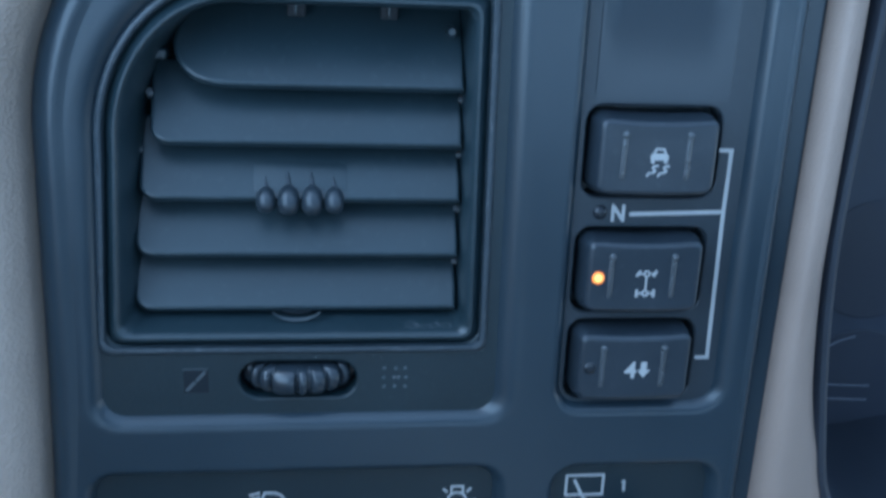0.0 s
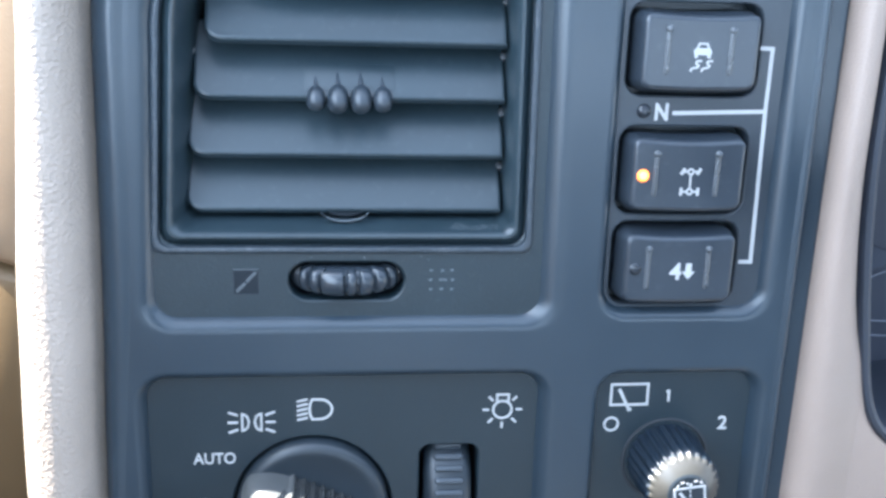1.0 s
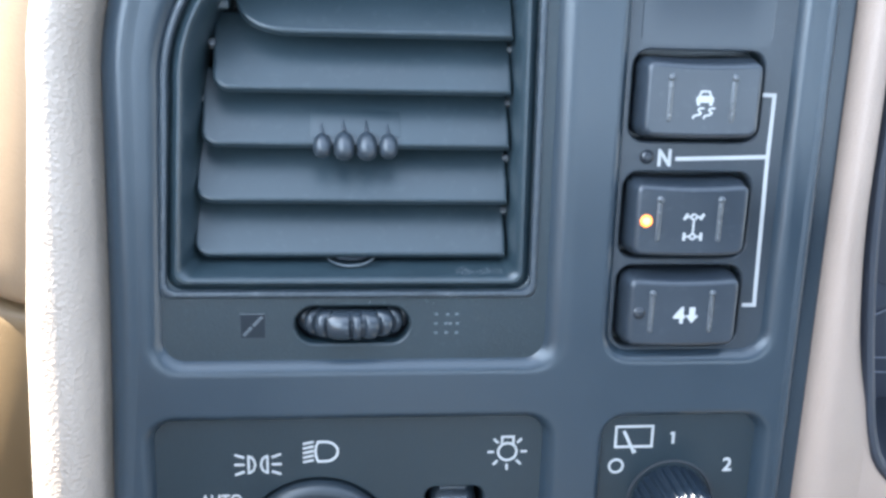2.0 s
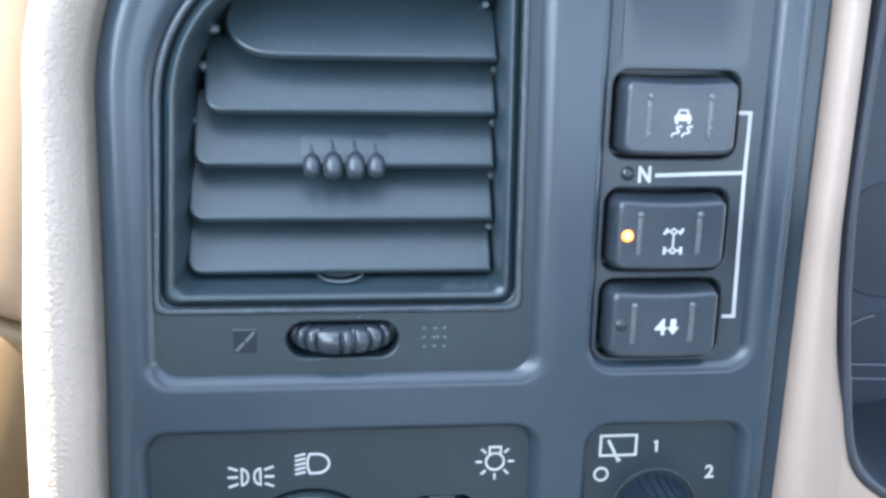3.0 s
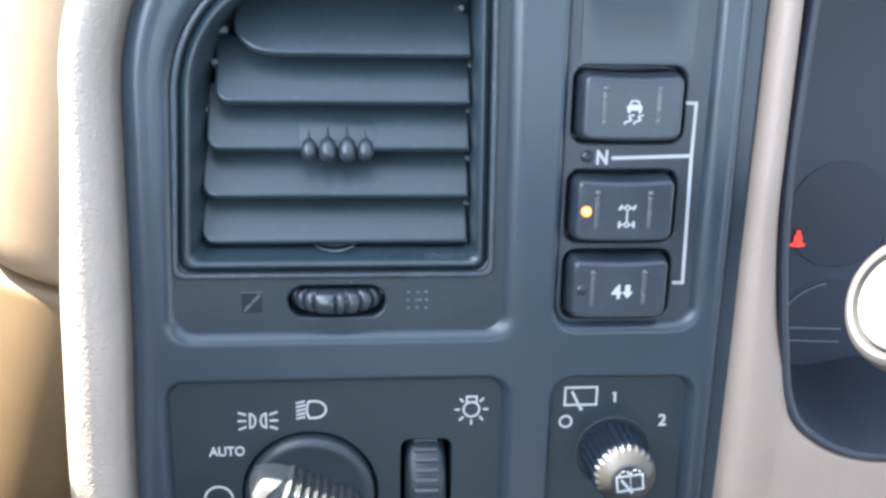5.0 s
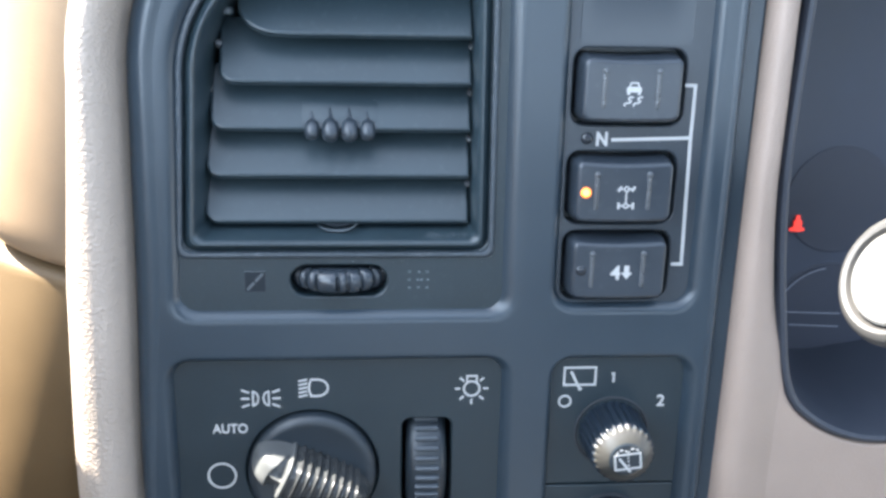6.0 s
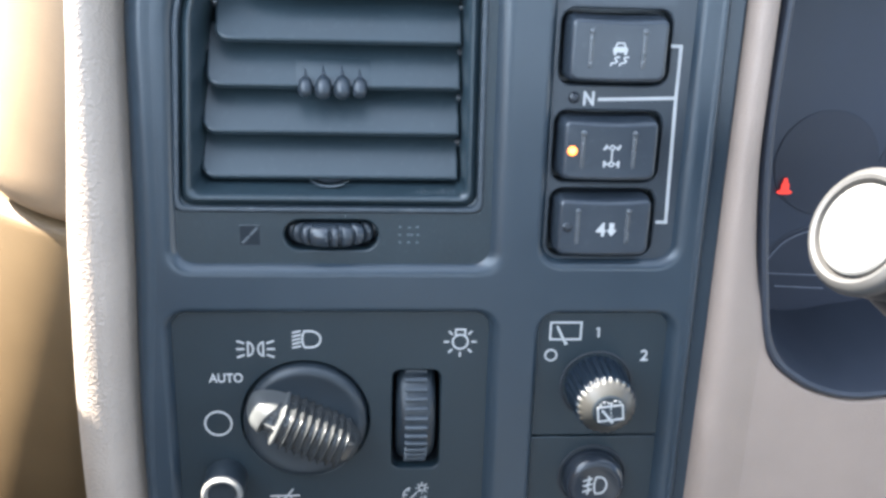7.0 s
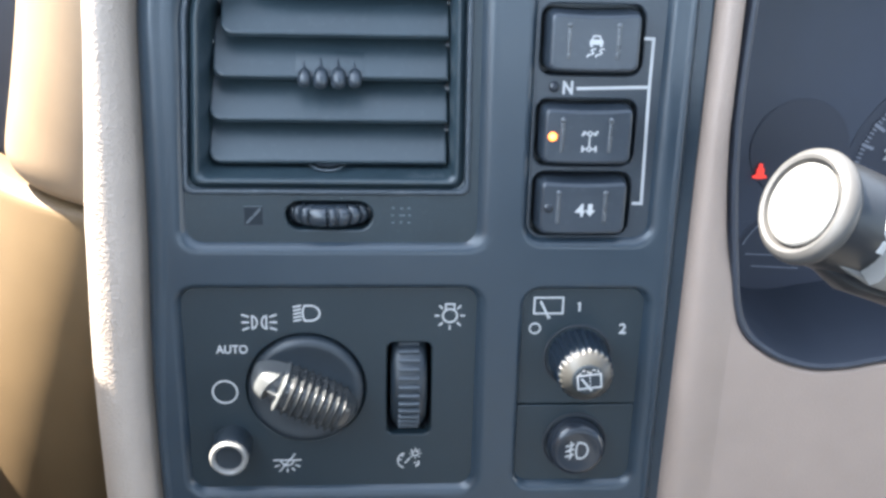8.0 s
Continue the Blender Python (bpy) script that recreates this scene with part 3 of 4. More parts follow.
for kind_, cx, cz, h in BUTTONS:
    words = {"stability": "black push button with a white skidding car sign", "axle": "black push button with an axle sign and lit amber lamp",
             "low": "black push button with a white four and down arrow"}[kind_]
    b = root("drive_button", (cx, 8, cz - h), words, "push button", "drive buttons")
    part("cap", button_cap(cx, cz, h), CAP, b)
    bm = cup(offset(rrect(cx - 18.5, cx + 18.5, cz - h - 1.1, cz + h + 1.4, 4.4), -0.3), 1.2, 9)
    part("well", bm, PLATE, b)
    for dx in (-9.4, 8.0):
        part("grip_rib", slab(rrect(cx + dx - 0.75, cx + dx + 0.75, cz - 0.56 * h, cz + 0.54 * h, 0.74, 5), -5.85, -4.6, 0.6), RIB, b)
        # Pale bead in place of the glint at the rib's upper end.
        part("rib_top", turned(cx + dx, cz + 0.52 * h, [(1.0, -4.8), (0.95, -5.9), (0.7, -6.25), (0.3, -6.4)], 16), RIB, b)
        part("rib_end", turned(cx + dx, cz - 0.58 * h - 0.3, [(0.8, -4.8), (0.8, -5.2), (0.4, -5.26)], 14), GAP, b)
    if kind_ == "stability":
        y = -5.56
        skid = [(0.0, -0.7), (-1.4, -0.85), (-1.6, -1.5), (-0.9, -2.0), (-1.4, -2.6), (-2.8, -2.9), (-3.1, -3.8)]
        mark("car_mark", b, cx + 0.2, cz - 1.7, y, [([(-1.75, 2.6), (-1.15, 4.05), (1.15, 4.05), (1.75, 2.6)], False, 0.5),
             (smooth_line(skid, 4), False, 0.5), (smooth_line([(x_ + 3.2, z_) for x_, z_ in skid], 4), False, 0.5)],
             [[(-2.5, 0.9), (2.5, 0.9), (2.6, 2.2), (2.0, 2.8), (-2.0, 2.8), (-2.6, 2.2)], [(-2.3, 0.05), (-1.4, 0.05), (-1.4, 1.0), (-2.3, 1.0)], [(1.4, 0.05), (2.3, 0.05), (2.3, 1.0), (1.4, 1.0)]], size=0.94)
    elif kind_ == "axle":
        y = -5.56
        mark("axle_mark", b, cx + 0.6, cz - 1.9, y, [([(0, -2.2), (0, 2.2)], False), (circle(0, 2.8, 0.75, 14), True), (circle(0, -2.8, 0.75, 14), True),
             ([(-2.0, 2.8), (-0.7, 2.8)], False), ([(0.7, 2.8), (2.0, 2.8)], False), ([(-2.3, -2.8), (-0.7, -2.8)], False), ([(0.7, -2.8), (2.3, -2.8)], False),
             ([(-2.8, 2.0), (-1.8, 3.7)], False, 0.75), ([(1.8, 2.0), (2.8, 3.7)], False, 0.75), ([(-2.4, -3.9), (-2.4, -1.7)], False, 0.75), ([(2.4, -3.9), (2.4, -1.7)], False, 0.75)], w=0.5)
        part("indicator_lamp", turned(cx - 12.9, cz - 0.3, [(1.75, -4.6), (1.75, -5.5), (1.3, -5.8), (0.7, -5.95)], 24), AMBER, b, "lit amber indicator lamp")
        part("lamp_core", turned(cx - 12.9, cz - 0.3, [(1.15, -5.85), (1.0, -6.1), (0.5, -6.15)], 20), CORE, b, "bright centre of the lamp")
    else:
        letters("numeral_mark", "4", 6.6, cx - 1.2, cz - 0.8, -5.56, b, "white numeral 4", 1.0, 0.18)
        mark("arrow_mark", b, cx + 2.6, cz - 0.8, -5.56, (), [[(-0.85, 2.3), (-0.85, -0.1), (-1.9, -0.1), (0, -2.4), (1.9, -0.1), (0.85, -0.1), (0.85, 2.3)]])
        part("dark_lamp", turned(cx - 12.9, cz - 0.2, [(1.9, -4.9), (1.85, -5.3), (1.6, -5.6), (1.1, -5.8), (0.5, -5.9)], 28), GLOSS, b, "unlit indicator lamp")

# ---- headlight switch ----
lamp_switch = root("headlight_switch", (-46, 5, -75), "dark headlight switch unit with a ribbed rotary knob and white signs", "light switch")
DX, DZ = -55.8, -30.9
dial_hole = circle(DX, DZ, 23.3, 64)
dim_slot = rrect(-24.3, -6.7, -52.0, -11.4, 3.2)
part("plate", sheet(offset(POCKETS[2][1], -0.8), [dial_hole, dim_slot], 0.0, 5.0, 0.5), PLATE, lamp_switch)
part("dial_cavity", cup(offset(dial_hole, -0.3), 4.6, 7), GAP, lamp_switch)
part("wheel_cavity", cup(offset(dim_slot, -0.3), 4.6, 40), GAP, lamp_switch)
dial = part("dial", turned(DX, DZ, [(22.4, 6), (22.4, -1.6), (21.9, -2.9), (20.8, -3.7), (19.4, -3.9), (18.0, -3.5), (12, -3.2)], 96), KNOB, lamp_switch)


def grip(u0, u1):
    """A ribbed bar across the dial, flat on top, from u0 to u1; its pointer end is scooped out beside a thin line."""
    bm = bmesh.new()
    half, rows = 21.6, []
    soft_step = lambda x: max(0.0, min(1.0, x)) ** 2 * (3 - 2 * max(0.0, min(1.0, x)))
    count = round((u1 - u0) / 0.18)
    for k in range(count + 1):
        u = u0 + (u1 - u0) * k / count
        e = max(0.0, 1 - abs(u / half) ** 3.6) ** 0.5
        high = 0.6 + 15.0 * e ** 0.8
        wide = 0.8 + 6.6 * max(0.0, 1 - abs(u / half) ** 4.0) ** 0.5
        rib = 0.0
        if -7.6 < u < 16.0:
            rib = 1.7 * (0.5 + 0.5 * math.cos(2 * math.pi * (u + 6.1) / 2.95)) ** 2.2
        if -10.6 < u < -8.6:
            rib = 1.5 * (0.5 + 0.5 * math.cos(math.pi * (u + 9.6))) ** 0.7
        row = []
        for j in range(73):
            a = math.pi * j / 72
            c, s = math.cos(a), math.sin(a)
            across = wide * (abs(c) ** 0.6) * (1 if c > 0 else -1)
            w = across + rib * 0.7 * (abs(c) ** 0.6) * (1 if c > 0 else -1)
            cut = 0.0
            if u < -10.0:
                hollow = soft_step((-10.3 - u) / 0.8) * soft_step((u + 15.8 - 0.05 * (across + 1.5) ** 2) / 1.6)
                cut = 4.2 * hollow * soft_step((abs(across) - 0.45) / 0.7) * soft_step((7.4 - across) / 1.2) * soft_step((across + 9.4) / 1.2)
            y = -2.8 - (high + rib) * (s ** 0.45 if s > 0 else 0) + cut
            row.append(bm.verts.new((u, y, w)))
        rows.append(row)
    for a, b in zip(rows, rows[1:]):
        band(bm, a, b, False)
    bm.faces.new(rows[0])
    bm.faces.new(rows[-1])
    bmesh.ops.transform(bm, verts=bm.verts, matrix=Matrix.Translation((DX, 0, DZ + 1.3)) @ Matrix.Rotation(radians(25), 4, "Y"))
    return bm


part("grip", grip(-8.7, 21.6), KNOBRIB, dial, "dark ribbed grip bar", 60)
part("pointer_end", grip(-21.6, -8.7), SUNKNOB, dial, "pointer end coloured pale for the sun on it", 60)
stub = part("push_knob", turned(-85.3, -54.8, [(7.9, 2), (7.8, -1), (7.6, -10.6), (7.2, -11.2), (5.0, -11.2), (4.7, -10.6), (2, -10.4)], 48), KNOB, lamp_switch, "small round black push knob")
part("rim", turned(-85.3, -54.8, [(7.4, -10.6), (7.5, -11.6), (7.2, -12.6), (6.6, -13.2), (6.0, -13.2), (5.4, -12.6), (5.15, -11.8), (5.1, -10.8)], 48, None, False), SUNRIM, stub, "rim coloured pale for the sun on it")


def dimmer_wheel():
    bm = bmesh.new()
    rows = []
    for x, r in ((-22.7, 18.6), (-22.4, 20.2), (-21.8, 21.3), (-20.9, 22.2), (-19.6, 22.7), (-15.5, 22.9), (-11.4, 22.7), (-10.1, 22.2), (-9.2, 21.3), (-8.6, 20.2), (-8.3, 18.6)):
        rows.append([bm.verts.new((x, 18.5 - r * math.cos(2 * math.pi * k / 72), -32.1 + r * math.sin(2 * math.pi * k / 72))) for k in range(72)])
    for a, b in zip(rows, rows[1:]):
        band(bm, a, b)
    bm.faces.new(rows[0])
    bm.faces.new(rows[-1])
    return bm


wheel = part("dimmer_wheel", dimmer_wheel(), KNOB, lamp_switch, "black ribbed dimmer thumbwheel")
for k in range(13):
    rib_bm = slab(rrect(-19.9, -11.1, -0.95, 0.95, 0.9, 4), -1.4, 0.6, 0.8)
    turn_ = radians(-52.0 + 8.8 * k)
    bmesh.ops.transform(rib_bm, verts=rib_bm.verts, matrix=Matrix.Translation((0, 18.5, -32.1)) @ Matrix.Rotation(turn_, 4, "X") @ Matrix.Translation((0, -22.9, 0)))
    part("rib", rib_bm, WHEELRIB, wheel)

Y0 = -0.2
letters("auto_mark", "AUTO", 4.9, -83.9, -14.0, Y0, lamp_switch, "white printed word AUTO", 0.88, 0.05)
mark("off_mark", lamp_switch, -87.4, -32.3, Y0, [(circle(0, 0, 4.75, 40), True, 0.7)])
mark("parking_lamp_mark", lamp_switch, -73.0, -2.8, Y0,
     [([(-1.0 - 1.7, z) for z in (2.6, -2.6)] + [(-2.7 + 1.9 * math.sin(radians(a)), -2.6 * math.cos(radians(a))) for a in (20, 50, 90, 130, 160)], True, 0.6),
      ([(2.7, -2.6), (2.7, 2.6)] + [(2.7 - 1.9 * math.sin(radians(a)), 2.6 * math.cos(radians(a))) for a in (20, 50, 90, 130, 160)], True, 0.6),
      ([(-6.6, 3.2), (-3.9, 2.2)], False), ([(-6.8, 0), (-3.9, 0)], False), ([(-6.6, -3.2), (-3.9, -2.2)], False),
      ([(6.6, 3.2), (3.9, 2.2)], False), ([(6.8, 0), (3.9, 0)], False), ([(6.6, -3.2), (3.9, -2.2)], False)], w=0.65)
mark("headlight_mark", lamp_switch, -55.1, 0.9, Y0, [([(-0.6, 3.1), (1.6, 3.1)] + arc(1.6, 0, 3.5, 3.1, 75, -75, 9) + [(1.6, -3.1), (-0.6, -3.1)] + [(-1.2, -1.6), (-1.4, 0), (-1.2, 1.6)], True, 0.65)]
     + [([(-5.0, -3.3 + 1.45 * k), (-1.9, -2.6 + 1.45 * k)], False, 0.6) for k in range(5)])
rays = [([(4.0 * math.sin(radians(a)), 4.0 * math.cos(radians(a))), (5.9 * math.sin(radians(a)), 5.9 * math.cos(radians(a)))], False) for a in (45, 90, 135, 180, 225, 270, 315)]
mark("dome_lamp_mark", lamp_switch, 0.0, -0.3, Y0, [(circle(0, 0, 2.75, 26), True), ([(-1.7, 2.6), (-1.7, 4.8), (1.7, 4.8), (1.7, 2.6)], False)] + rays, w=0.65)
mark("dome_off_mark", lamp_switch, -64.2, -64.4, Y0, [([(-5.6, 1.3), (5.6, 1.3)], False), (arc(0, 1.3, 2.6, 2.4, 180, 360, 9), False), ([(-3.2, -4.0), (3.2, 4.2)], False)]
     + [([(3.6 * math.sin(radians(a)), 0.6 - 3.2 * math.cos(radians(a))), (5.8 * math.sin(radians(a)), 0.6 - 4.9 * math.cos(radians(a)))], False) for a in (-62, -30, 0, 30, 62)], w=0.55)
mark("dimmer_mark", lamp_switch, -14.9, -63.0, Y0, [(arc(-1.6, -1.0, 3.2, 3.4, 100, 255, 12), False), ([(-1.9, -2.2), (0.2, 0.2)], False), ([(-4.4, -0.6), (-3.2, -0.6)], False), ([(-3.3, 1.9), (-2.6, 1.0)], False),
     (circle(2.3, 2.3, 1.2, 14), True, 0.45), ([(3.6, -1.2), (3.8, -2.4), (2.6, -3.9)], False, 0.7), ([(1.7, -2.0), (2.8, -2.0)], False)]
     + [([(2.3 + 1.7 * math.sin(radians(a)), 2.3 + 1.7 * math.cos(radians(a))), (2.3 + 2.5 * math.sin(radians(a)), 2.3 + 2.5 * math.cos(radians(a)))], False, 0.4) for a in range(0, 360, 45)], w=0.5)

# ---- rear wiper and fog lamp switches ----
wiper = root("rear_wiper_switch", (52, 5, -39), "dark rear wiper switch with a fluted round knob", "wiper switch")
part("plate", slab(rrect(27.6, 76.3, -38.8, 11.4, 1.2), 0.0, 5, 0.5), PLATE, wiper)


def fluted(r, y, a):
    return r + (0.42 * math.cos(26 * a) if -17.3 < y < -0.5 else 0.0)


def toothed(r, y, a):
    return r + (0.62 * (0.5 + 0.5 * math.cos(26 * a)) ** 0.6 if -18.2 < y else 0.0)


knob = part("knob", turned(51.0, -17.8, [(11.5, 1), (11.4, -1.0), (11.3, -3.0), (10.9, -10.0), (10.5, -16.6), (10.0, -17.0)], 208, fluted), KNOBSIDE, wiper, "black fluted round knob", 60)
part("tip", turned(51.0, -17.8, [(9.6, -16.4), (9.75, -16.9), (9.8, -17.6), (9.5, -18.2), (8.9, -18.8), (7.9, -19.6), (6.8, -20.4), (6.1, -20.75), (5.8, -20.4)], 208, toothed, False), SUNTIP, knob, "toothed tip, coloured lighter for the sun on it", 60)
part("centre", turned(51.0, -17.8, [(6.3, -20.0), (6.25, -20.6), (5.9, -20.9), (5.2, -21.0), (2, -20.95)], 48), KNOB, knob)
part("collar", turned(51.0, -17.8, [(13.6, 0.5), (13.6, -0.3), (13.0, -0.5), (12.4, 0.2), (12.3, 0.5)], 64, None, False), GAP, wiper)
box = [(-4.3, -2.8), (4.5, -2.8), (4.5, 2.6), (-4.3, 2.6)]
mark("washer_mark", knob, 51.4, -18.4, -21.15, [(box, True, 0.6), ([(-2.8, 1.4), (0.7, -4.0)], False, 0.85), ([(0.3, 1.9), (0.3, 1.1)], False, 0.4), ([(0.3, 0.4), (0.3, -0.4)], False, 0.4), ([(0.3, -1.1), (0.3, -1.9)], False, 0.4)]
     + [(arc(cx_, 2.9, 1.75, 1.6, 175 - 60 * k, 140 - 60 * k, 3), False, 0.5) for cx_ in (-1.7, 2.2) for k in range(3)], turn=7)
mark("wiper_mark", wiper, 38.3, 3.8, Y0, [([(-5.6, -3.3), (5.6, -3.3), (5.6, 3.3), (-5.6, 3.3)], True, 0.7), ([(-3.2, 1.8), (0.2, -5.0)], False, 0.9), ([(-0.3, -5.2), (0.9, -4.7)], False, 0.9)])
mark("off_mark", wiper, 33.4, -5.8, Y0, [(circle(0, 0, 2.1, 24), True, 0.65)])
mark("low_mark", wiper, 50.3, 3.2, Y0, [([(0.2, -2.3), (0.2, 2.2)], False, 0.75), ([(0.2, 2.1), (-0.9, 1.5)], False, 0.6)], label="white numeral 1", size=0.82)
letters("high_mark", "2", 6.2, 68.2, -6.0, Y0, wiper, "white numeral 2", 1.0, 0.08)

fog = root("fog_lamp_switch", (52, 5, -74), "dark fog lamp switch with a round push button", "light switch")
part("plate", slab(rrect(27.6, 76.3, -74.6, -39.5, 1.2), 0.15, 5, 0.5), PLATE, fog)
FX, FZ = 52.4, -56.4
part("collar", turned(FX, FZ, [(13.4, 0.5), (13.2, -0.5), (12.6, -0.6), (12.0, 0.4), (11.5, 0.5)], 64, None, False), GAP, fog)
fog_button = part("button", turned(FX, FZ, [(11.6, 1), (11.5, -4.6), (11.0, -6.6), (9.8, -7.9), (8.6, -8.2), (7.6, -7.9), (4, -7.7)], 72), GLOSS, fog, "round black push button")
mark("fog_lamp_mark", fog_button, FX - 0.5, FZ + 0.5, -7.95, [([(0.4, 3.5), (1.6, 3.5)] + arc(1.6, 0, 2.9, 3.5, 75, -75, 9) + [(1.6, -3.5), (0.4, -3.5)] + [(-0.1, -1.8), (-0.3, 0), (-0.1, 1.8)], True, 0.6),
     (smooth_line([(-2.6, 4.0), (-2.0, 2.2), (-3.0, 0.2), (-2.2, -1.8), (-2.8, -3.8)], 4), False, 0.6)] + [([(-4.6, -2.7 + 2.3 * k), (-1.0, -1.6 + 2.3 * k)], False, 0.6) for k in range(3)], w=0.55)

# ---- instrument cluster ----
cluster = root("instrument_cluster", (200, 46, -20), "dark instrument cluster deep in its hood", "instrument cluster")
hood_line = rim_line + [(332, -8), (332, 166)] + [(106.0, 166)]


def hood():
    bm = bmesh.new()
    pts = list(hood_line)
    prof = [(-0.6, 12), (-0.6, 0.5), (0.2, -1.2), (1.4, -1.6), (2.6, -0.8), (3.4, 1.5), (5.0, 20), (8.0, 71)]
    stack(bm, [(offset(pts, d), y) for d, y in prof])
    return bm


part("hood", hood(), HOOD, cluster, "dark plastic hood with a rounded lip")
part("face", slab(offset(hood_line, 6.5), 70, 75, 0.3), FACE, cluster)
for nm, cx, cz, r in (("upper_gauge", 162, 51, 23), ("lower_gauge", 163, -3, 26.2), ("tachometer", 240.4, 34.7, 58)):
    g = part(nm, turned(cx, cz, [(r, 70.2), (r, 69.6), (r - 0.7, 69.4), (r - 1.3, 69.5), (r * 0.5, 69.5)], 72), DIAL, cluster)
    if nm == "lower_gauge":
        mark("scale_mark", g, cx, cz, 68.5, [(arc(0, 0, 23.8, 24.3, 158, 98, 14), False), (arc(0, 0, 23.8, 23.8, -78, -36, 12), False), ([(-20.3, 4.5), (6, 3.4)], False), ([(-16.5, -1.5), (6, -2.6)], False)], material=FADED, w=0.5)
    if nm == "tachometer":
        for k in range(28):
            a = radians(137.4 + 2.18 * k)
            long_ = k % 5 == 0
            r0, r1 = (54.0, 47.9) if long_ else (53.6, 51.4)
            mark("tick", g, cx, cz, 68.5, [([(r0 * math.cos(a), r0 * math.sin(a)), (r1 * math.cos(a), r1 * math.sin(a))], False)], material=FADED, w=1.5 if long_ else 0.7)
        letters("numeral_mark", "2", 7.2, 202.4, 49.3, 68.4, g, "pale numeral 2", 0.95, 0.08)
mark("belt_lamp", cluster, 144.5, 41.0, 68.3, (), [[(-3.4, -2.2), (-1.6, -1.4), (-1.7, 1.0), (-0.9, 2.0), (-0.8, 3.6), (0.8, 3.6), (0.9, 2.0), (1.9, 1.0), (1.8, -1.4), (3.4, -2.2), (3.2, -3.0), (1.2, -3.4), (-1.2, -3.4), (-3.2, -3.0)]], material=RED, label="lit red seat belt lamp")

# ---- turn signal stalk ----
stalk = root("turn_signal_stalk", (150, 10, 20), "grey turn signal stalk with a pale sunlit end cap", "stalk")
axis = Vector((0.90, 0.27, -0.36)).normalized()
TIP = Vector((81.6, -106, 75.2))
to_axis = Matrix.Translation(TIP) @ axis.to_track_quat("Y", "Z").to_matrix().to_4x4() @ Matrix.Scale(0.83, 4)


def along(profile, n=56):
    bm = turned(0, 0, profile, n)
    bmesh.ops.transform(bm, verts=bm.verts, matrix=to_axis)
    return bm


part("body", along([(16.0, 150), (17.2, 60), (17.8, 30), (17.9, 6), (17.0, 3)]), STALK, stalk)
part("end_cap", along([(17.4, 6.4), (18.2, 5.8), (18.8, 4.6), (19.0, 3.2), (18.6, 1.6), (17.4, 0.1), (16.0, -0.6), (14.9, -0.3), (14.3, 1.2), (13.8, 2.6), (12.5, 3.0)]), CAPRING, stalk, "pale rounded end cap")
part("end_disc", along([(13.6, 3), (13.4, 0.3), (12.7, -0.3), (6, -0.5)]), PALE, stalk, "round end disc, coloured paler for the sun on it")
toward = Vector((-132, -271, 81))
out_ = (toward - axis * toward.dot(axis)).normalized()
side_ = out_.cross(axis).normalized()
DOWN = -1 if side_.z > 0 else 1
lamp_bm = bmesh.new()
stroke(lamp_bm, [(0, 4), (4, 4)] + arc(4, 0, 5.0, 4, 75, -75, 9) + [(4, -4), (0, -4)] + arc(0, 0, 2.2, 4, 255, 105, 7), 1.3, 0.0, True, 0.8)
blot(lamp_bm, [(-1.2, -9.6), (7, -9.6), (7, -5.4), (-1.2, -5.4)], 0.0, 0.8)
for v in lamp_bm.verts:
    g = radians(-12) - v.co.z / 18.0
    v.co = TIP + 0.83 * (axis * (20.5 + v.co.x) + (out_ * math.cos(g) + side_ * DOWN * math.sin(g)) * (18.3 - v.co.y))
part("lamp_mark", lamp_bm, MARK, stalk, "white printed lamp sign and bar", 20)


def rail(name, a0, a1, angle, r0, r1, half, material, label, blunt=0.35):
    """A bar along the stalk, angle degrees below the side that faces the driver."""
    bm = bmesh.new()
    rows_ = []
    for k in range(9):
        l = a0 + (a1 - a0) * k / 8
        tip = min(1.0, k / 1.5 + blunt)
        rows_.append([])
        for d, r in ((-half, r0), (-half, r1 - 0.8), (-half * 0.5, r1), (half * 0.5, r1), (half, r1 - 0.8), (half, r0)):
            g = radians(angle) + d * tip / r
            rows_[-1].append(bm.verts.new(TIP + 0.83 * (axis * l + (out_ * math.cos(g) + side_ * DOWN * math.sin(g)) * (r0 + (r - r0) * tip))))
    for p, q in zip(rows_, rows_[1:]):
        band(bm, p, q)
    bm.faces.new(rows_[0])
    bm.faces.new(rows_[-1])
    part(name, bm, material, stalk, label, 50)


rail("paddle", 8, 145, 76, 14.0, 21.6, 5.5, STALK, "dark ridge along the underside")
# Pale strip that stands for the highlight along the ridge.
rail("lit_edge", 10, 145, 50, 15.0, 20.6, 1.3, PALE, "pale strip in place of the ridge's highlight")
# Its pale colour stands in for sun on the sleeve's end.
rail("sleeve_facet", 22, 145, 26, 14.0, 24.5, 6.5, PALE, "sleeve end coloured pale for the sun on it", 1.0)

# ---- lint on the vent ----
for x, y, z, r in ((-70.0, 8.0, 77.5, 0.45), (-30.2, 8.5, 63.0, 0.7), (-40.0, 9.5, 96.0, 0.35), (-32.0, 12, 128.0, 0.3), (-25.0, 8, 46.3, 0.3), (-41, -0.3, 46.6, 0.17)):
    bm = bmesh.new()
    bmesh.ops.create_icosphere(bm, subdivisions=1, radius=r, matrix=Matrix.Translation((x, y, z)))
    tagged(part("lint_fleck", bm, LINT), "pale fleck of lint on dark vent plastic", "lint", "lint flecks")


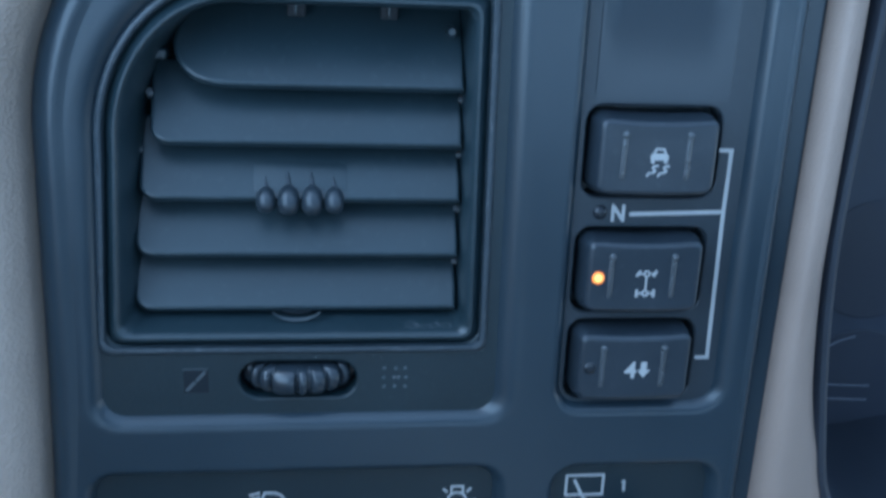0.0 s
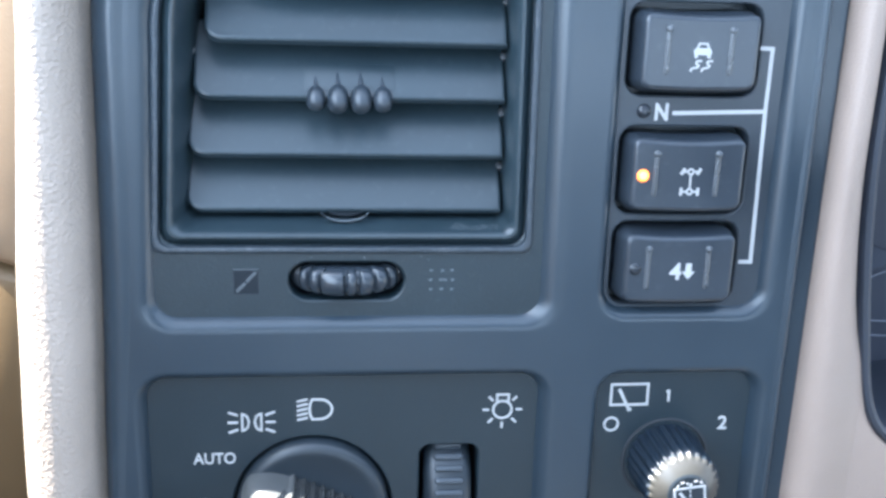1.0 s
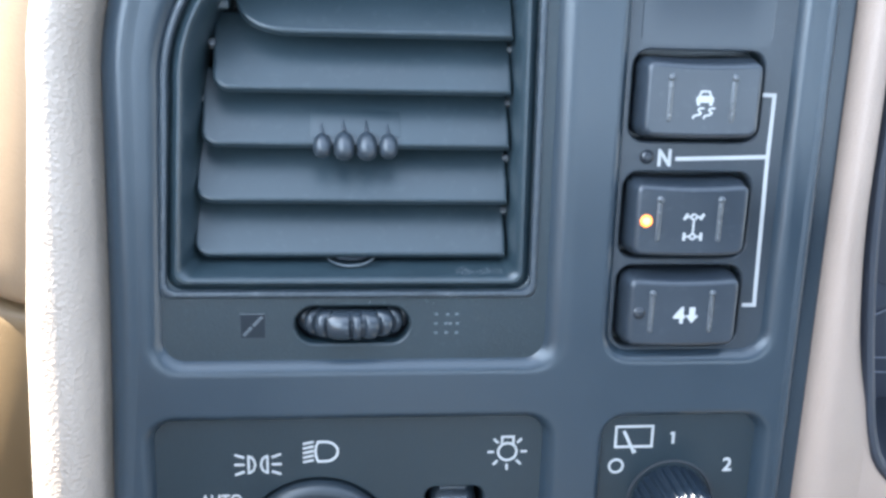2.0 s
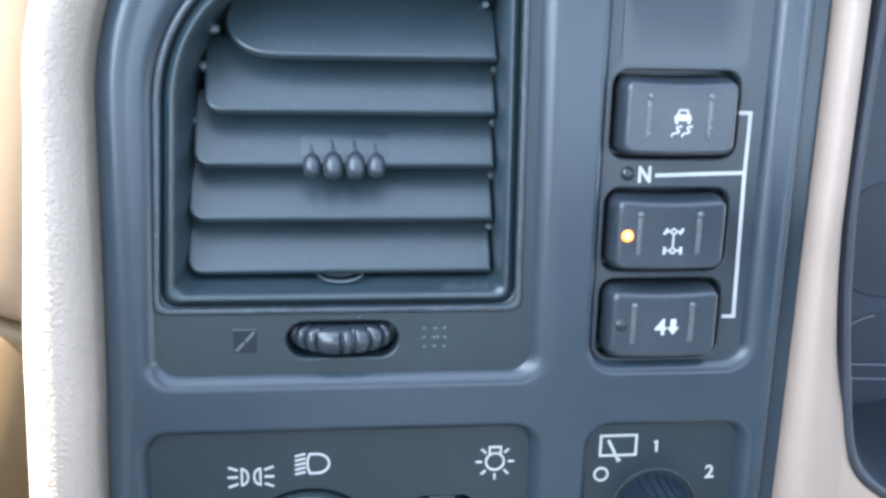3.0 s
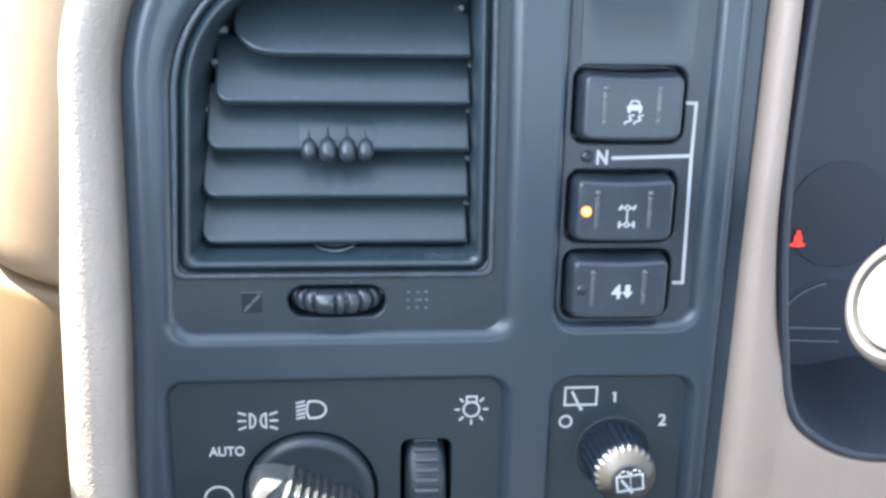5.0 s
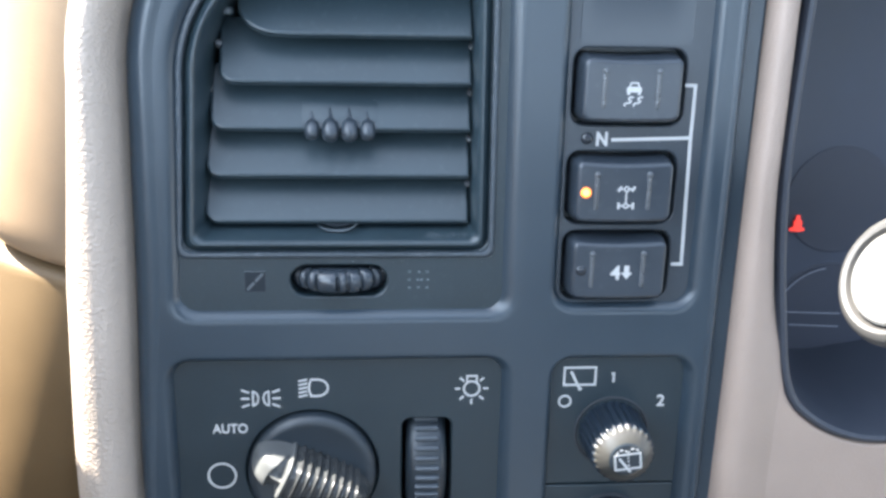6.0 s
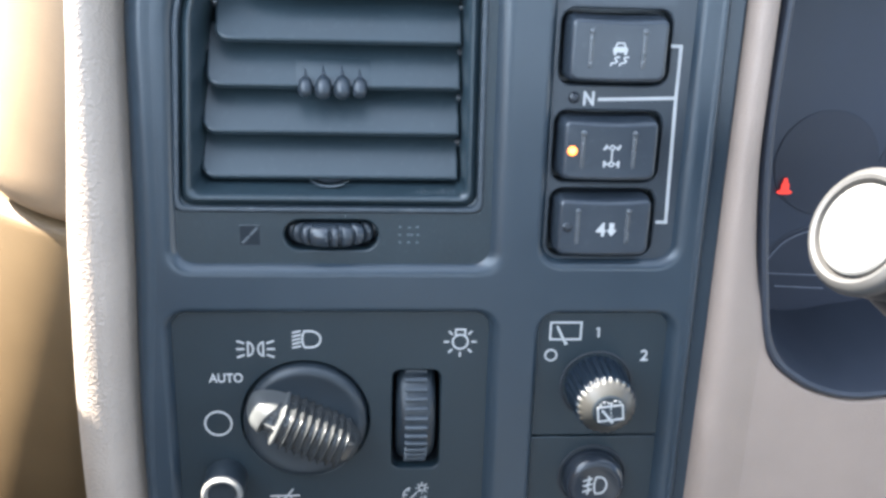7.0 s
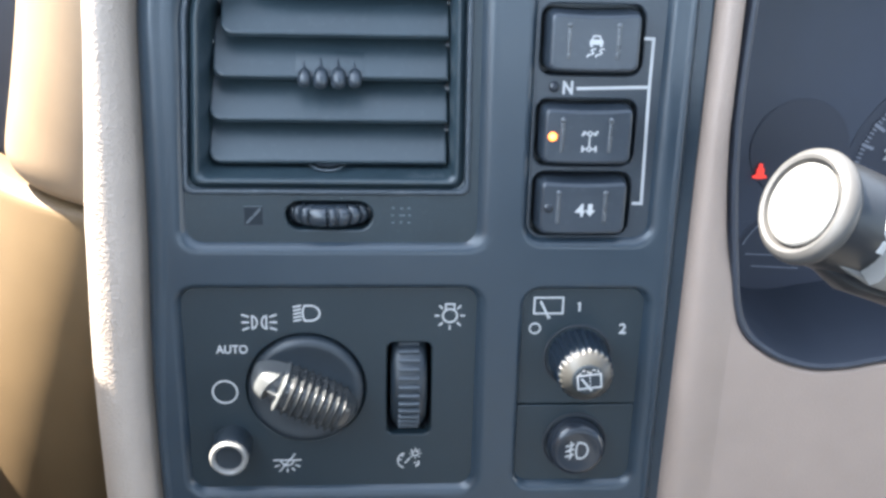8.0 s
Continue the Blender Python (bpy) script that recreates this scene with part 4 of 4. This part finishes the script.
def dust():
    """Fine pale dust on the vent's lower ledge."""
    rnd = random.Random(4)
    bm = bmesh.new()
    for _ in range(46):
        x = 0.5 - 62 * rnd.random() ** 1.7
        u = rnd.random()
        bmesh.ops.create_icosphere(bm, subdivisions=1, radius=rnd.uniform(0.06, 0.17), matrix=Matrix.Translation((x, -0.4 + 5.5 * u, 53.6 + 2.3 * u)) @ Matrix.Diagonal((rnd.uniform(0.8, 2.2), 1, 0.8, 1)))
    for _ in range(110):
        u = 0.6 * rnd.random()
        bmesh.ops.create_icosphere(bm, subdivisions=1, radius=rnd.uniform(0.06, 0.17), matrix=Matrix.Translation((-1.2 - 2 * u - 15 * rnd.random() ** 2, 0.3 + 5 * u, 54.3 + 1.9 * u)) @ Matrix.Diagonal((rnd.uniform(0.8, 2.4), 1, 0.6, 1)))
    for _ in range(22):
        bmesh.ops.create_icosphere(bm, subdivisions=1, radius=rnd.uniform(0.06, 0.15), matrix=Matrix.Translation((rnd.uniform(-60, 8), -0.05, rnd.uniform(45.2, 48.4))))
    return bm


tagged(part("dust", dust(), DUSTY), "fine pale dust on the lower ledge of the vent", "dust", "", "stuff")


# ---- the cabin round it ----
def block(name, x0, x1, y0, y1, z0, z1, material, label="", lean=False):
    bm = bmesh.new()
    bmesh.ops.create_cube(bm, size=1, matrix=Matrix.Translation(((x0 + x1) / 2, (y0 + y1) / 2, (z0 + z1) / 2)) @ Matrix.Diagonal((x1 - x0, y1 - y0, z1 - z0, 1)))
    bmesh.ops.bevel(bm, geom=bm.edges[:], offset=6, segments=2, affect="EDGES")
    ob = part(name, bm, material, lean=lean)
    return tagged(ob, label, "car interior", "", "structure")


# Unseen door walls; their heights are set by the light wanted on the dash.
block("wall_left", -310, -262, -1246, -122, -700, 160, TAN, "tan door panel under the side window")
block("wall_left_corner", -310, -262, -120, 40, -700, 116, TAN, "unseen tan door corner, raised to shade the edging")
# Unseen bar, hung where its shadow ends the edging's sunlit strip.
block("sun_stop_bar", -310, -262, -120, 68, 118, 186, TAN, "unseen bar that cuts off the sunlight on the edging")
block("wall_left_front", -310, -262, 42, 700, -700, -110, TAN, "tan front end of the door")
block("wall_right", 1250, 1300, -1246, 700, -700, 200, SHELL, "grey door panel under the far window")
# Unseen; leaves an opening for the added rear light.
block("wall_rear", -310, 1300, -1300, -1250, -700, 395, SHELL, "plain grey wall under the rear window")
block("wall_rear_header", -310, 1300, -1300, -1250, 600, 640, SHELL, "grey header over the rear window")
block("wall_front", -310, 1300, 710, 760, -700, 160, CARPET, "dark bulkhead under the windscreen")
block("floor", -310, 1300, -1246, 700, -760, -710, CARPET, "dark carpeted cabin floor")
block("ceiling", -310, 1300, -1300, -560, 642, 680, SHELL, "grey cloth headliner")
block("dash_top", -100, 1240, 62, 560, 186, 200, BEIGE, "beige dashboard top under the windscreen", True)
block("dash_body", 348, 1240, 20, 560, -300, 183, BEIGE, "beige passenger side of the dashboard", True)
# Unseen and dark: stops light from the right reaching the lower pad.
block("pad_shade_wall", -102, -95, 13, 400, -300, 183, GAP, "unseen dark wall that keeps light off the pad", True)
block("dash_core", -92, 344, 112, 560, -300, 183, GAP, "dark structure inside the dashboard", True)
for k, (px, py) in enumerate(((-290, -1190), (1275, -1190))):
    block("trim_pillar_%d" % (k + 1), px - 20, px + 20, py - 45, py + 45, 60, 645, SHELL, "grey cabin pillar between the windows")

bm = bmesh.new()
bmesh.ops.create_grid(bm, x_segments=8, y_segments=8, size=400000, matrix=Matrix.Translation((0, 0, -1150)))
tagged(part("ground", bm, GROUND, lean=False), "grey asphalt ground outside the vehicle", "ground", "", "structure")
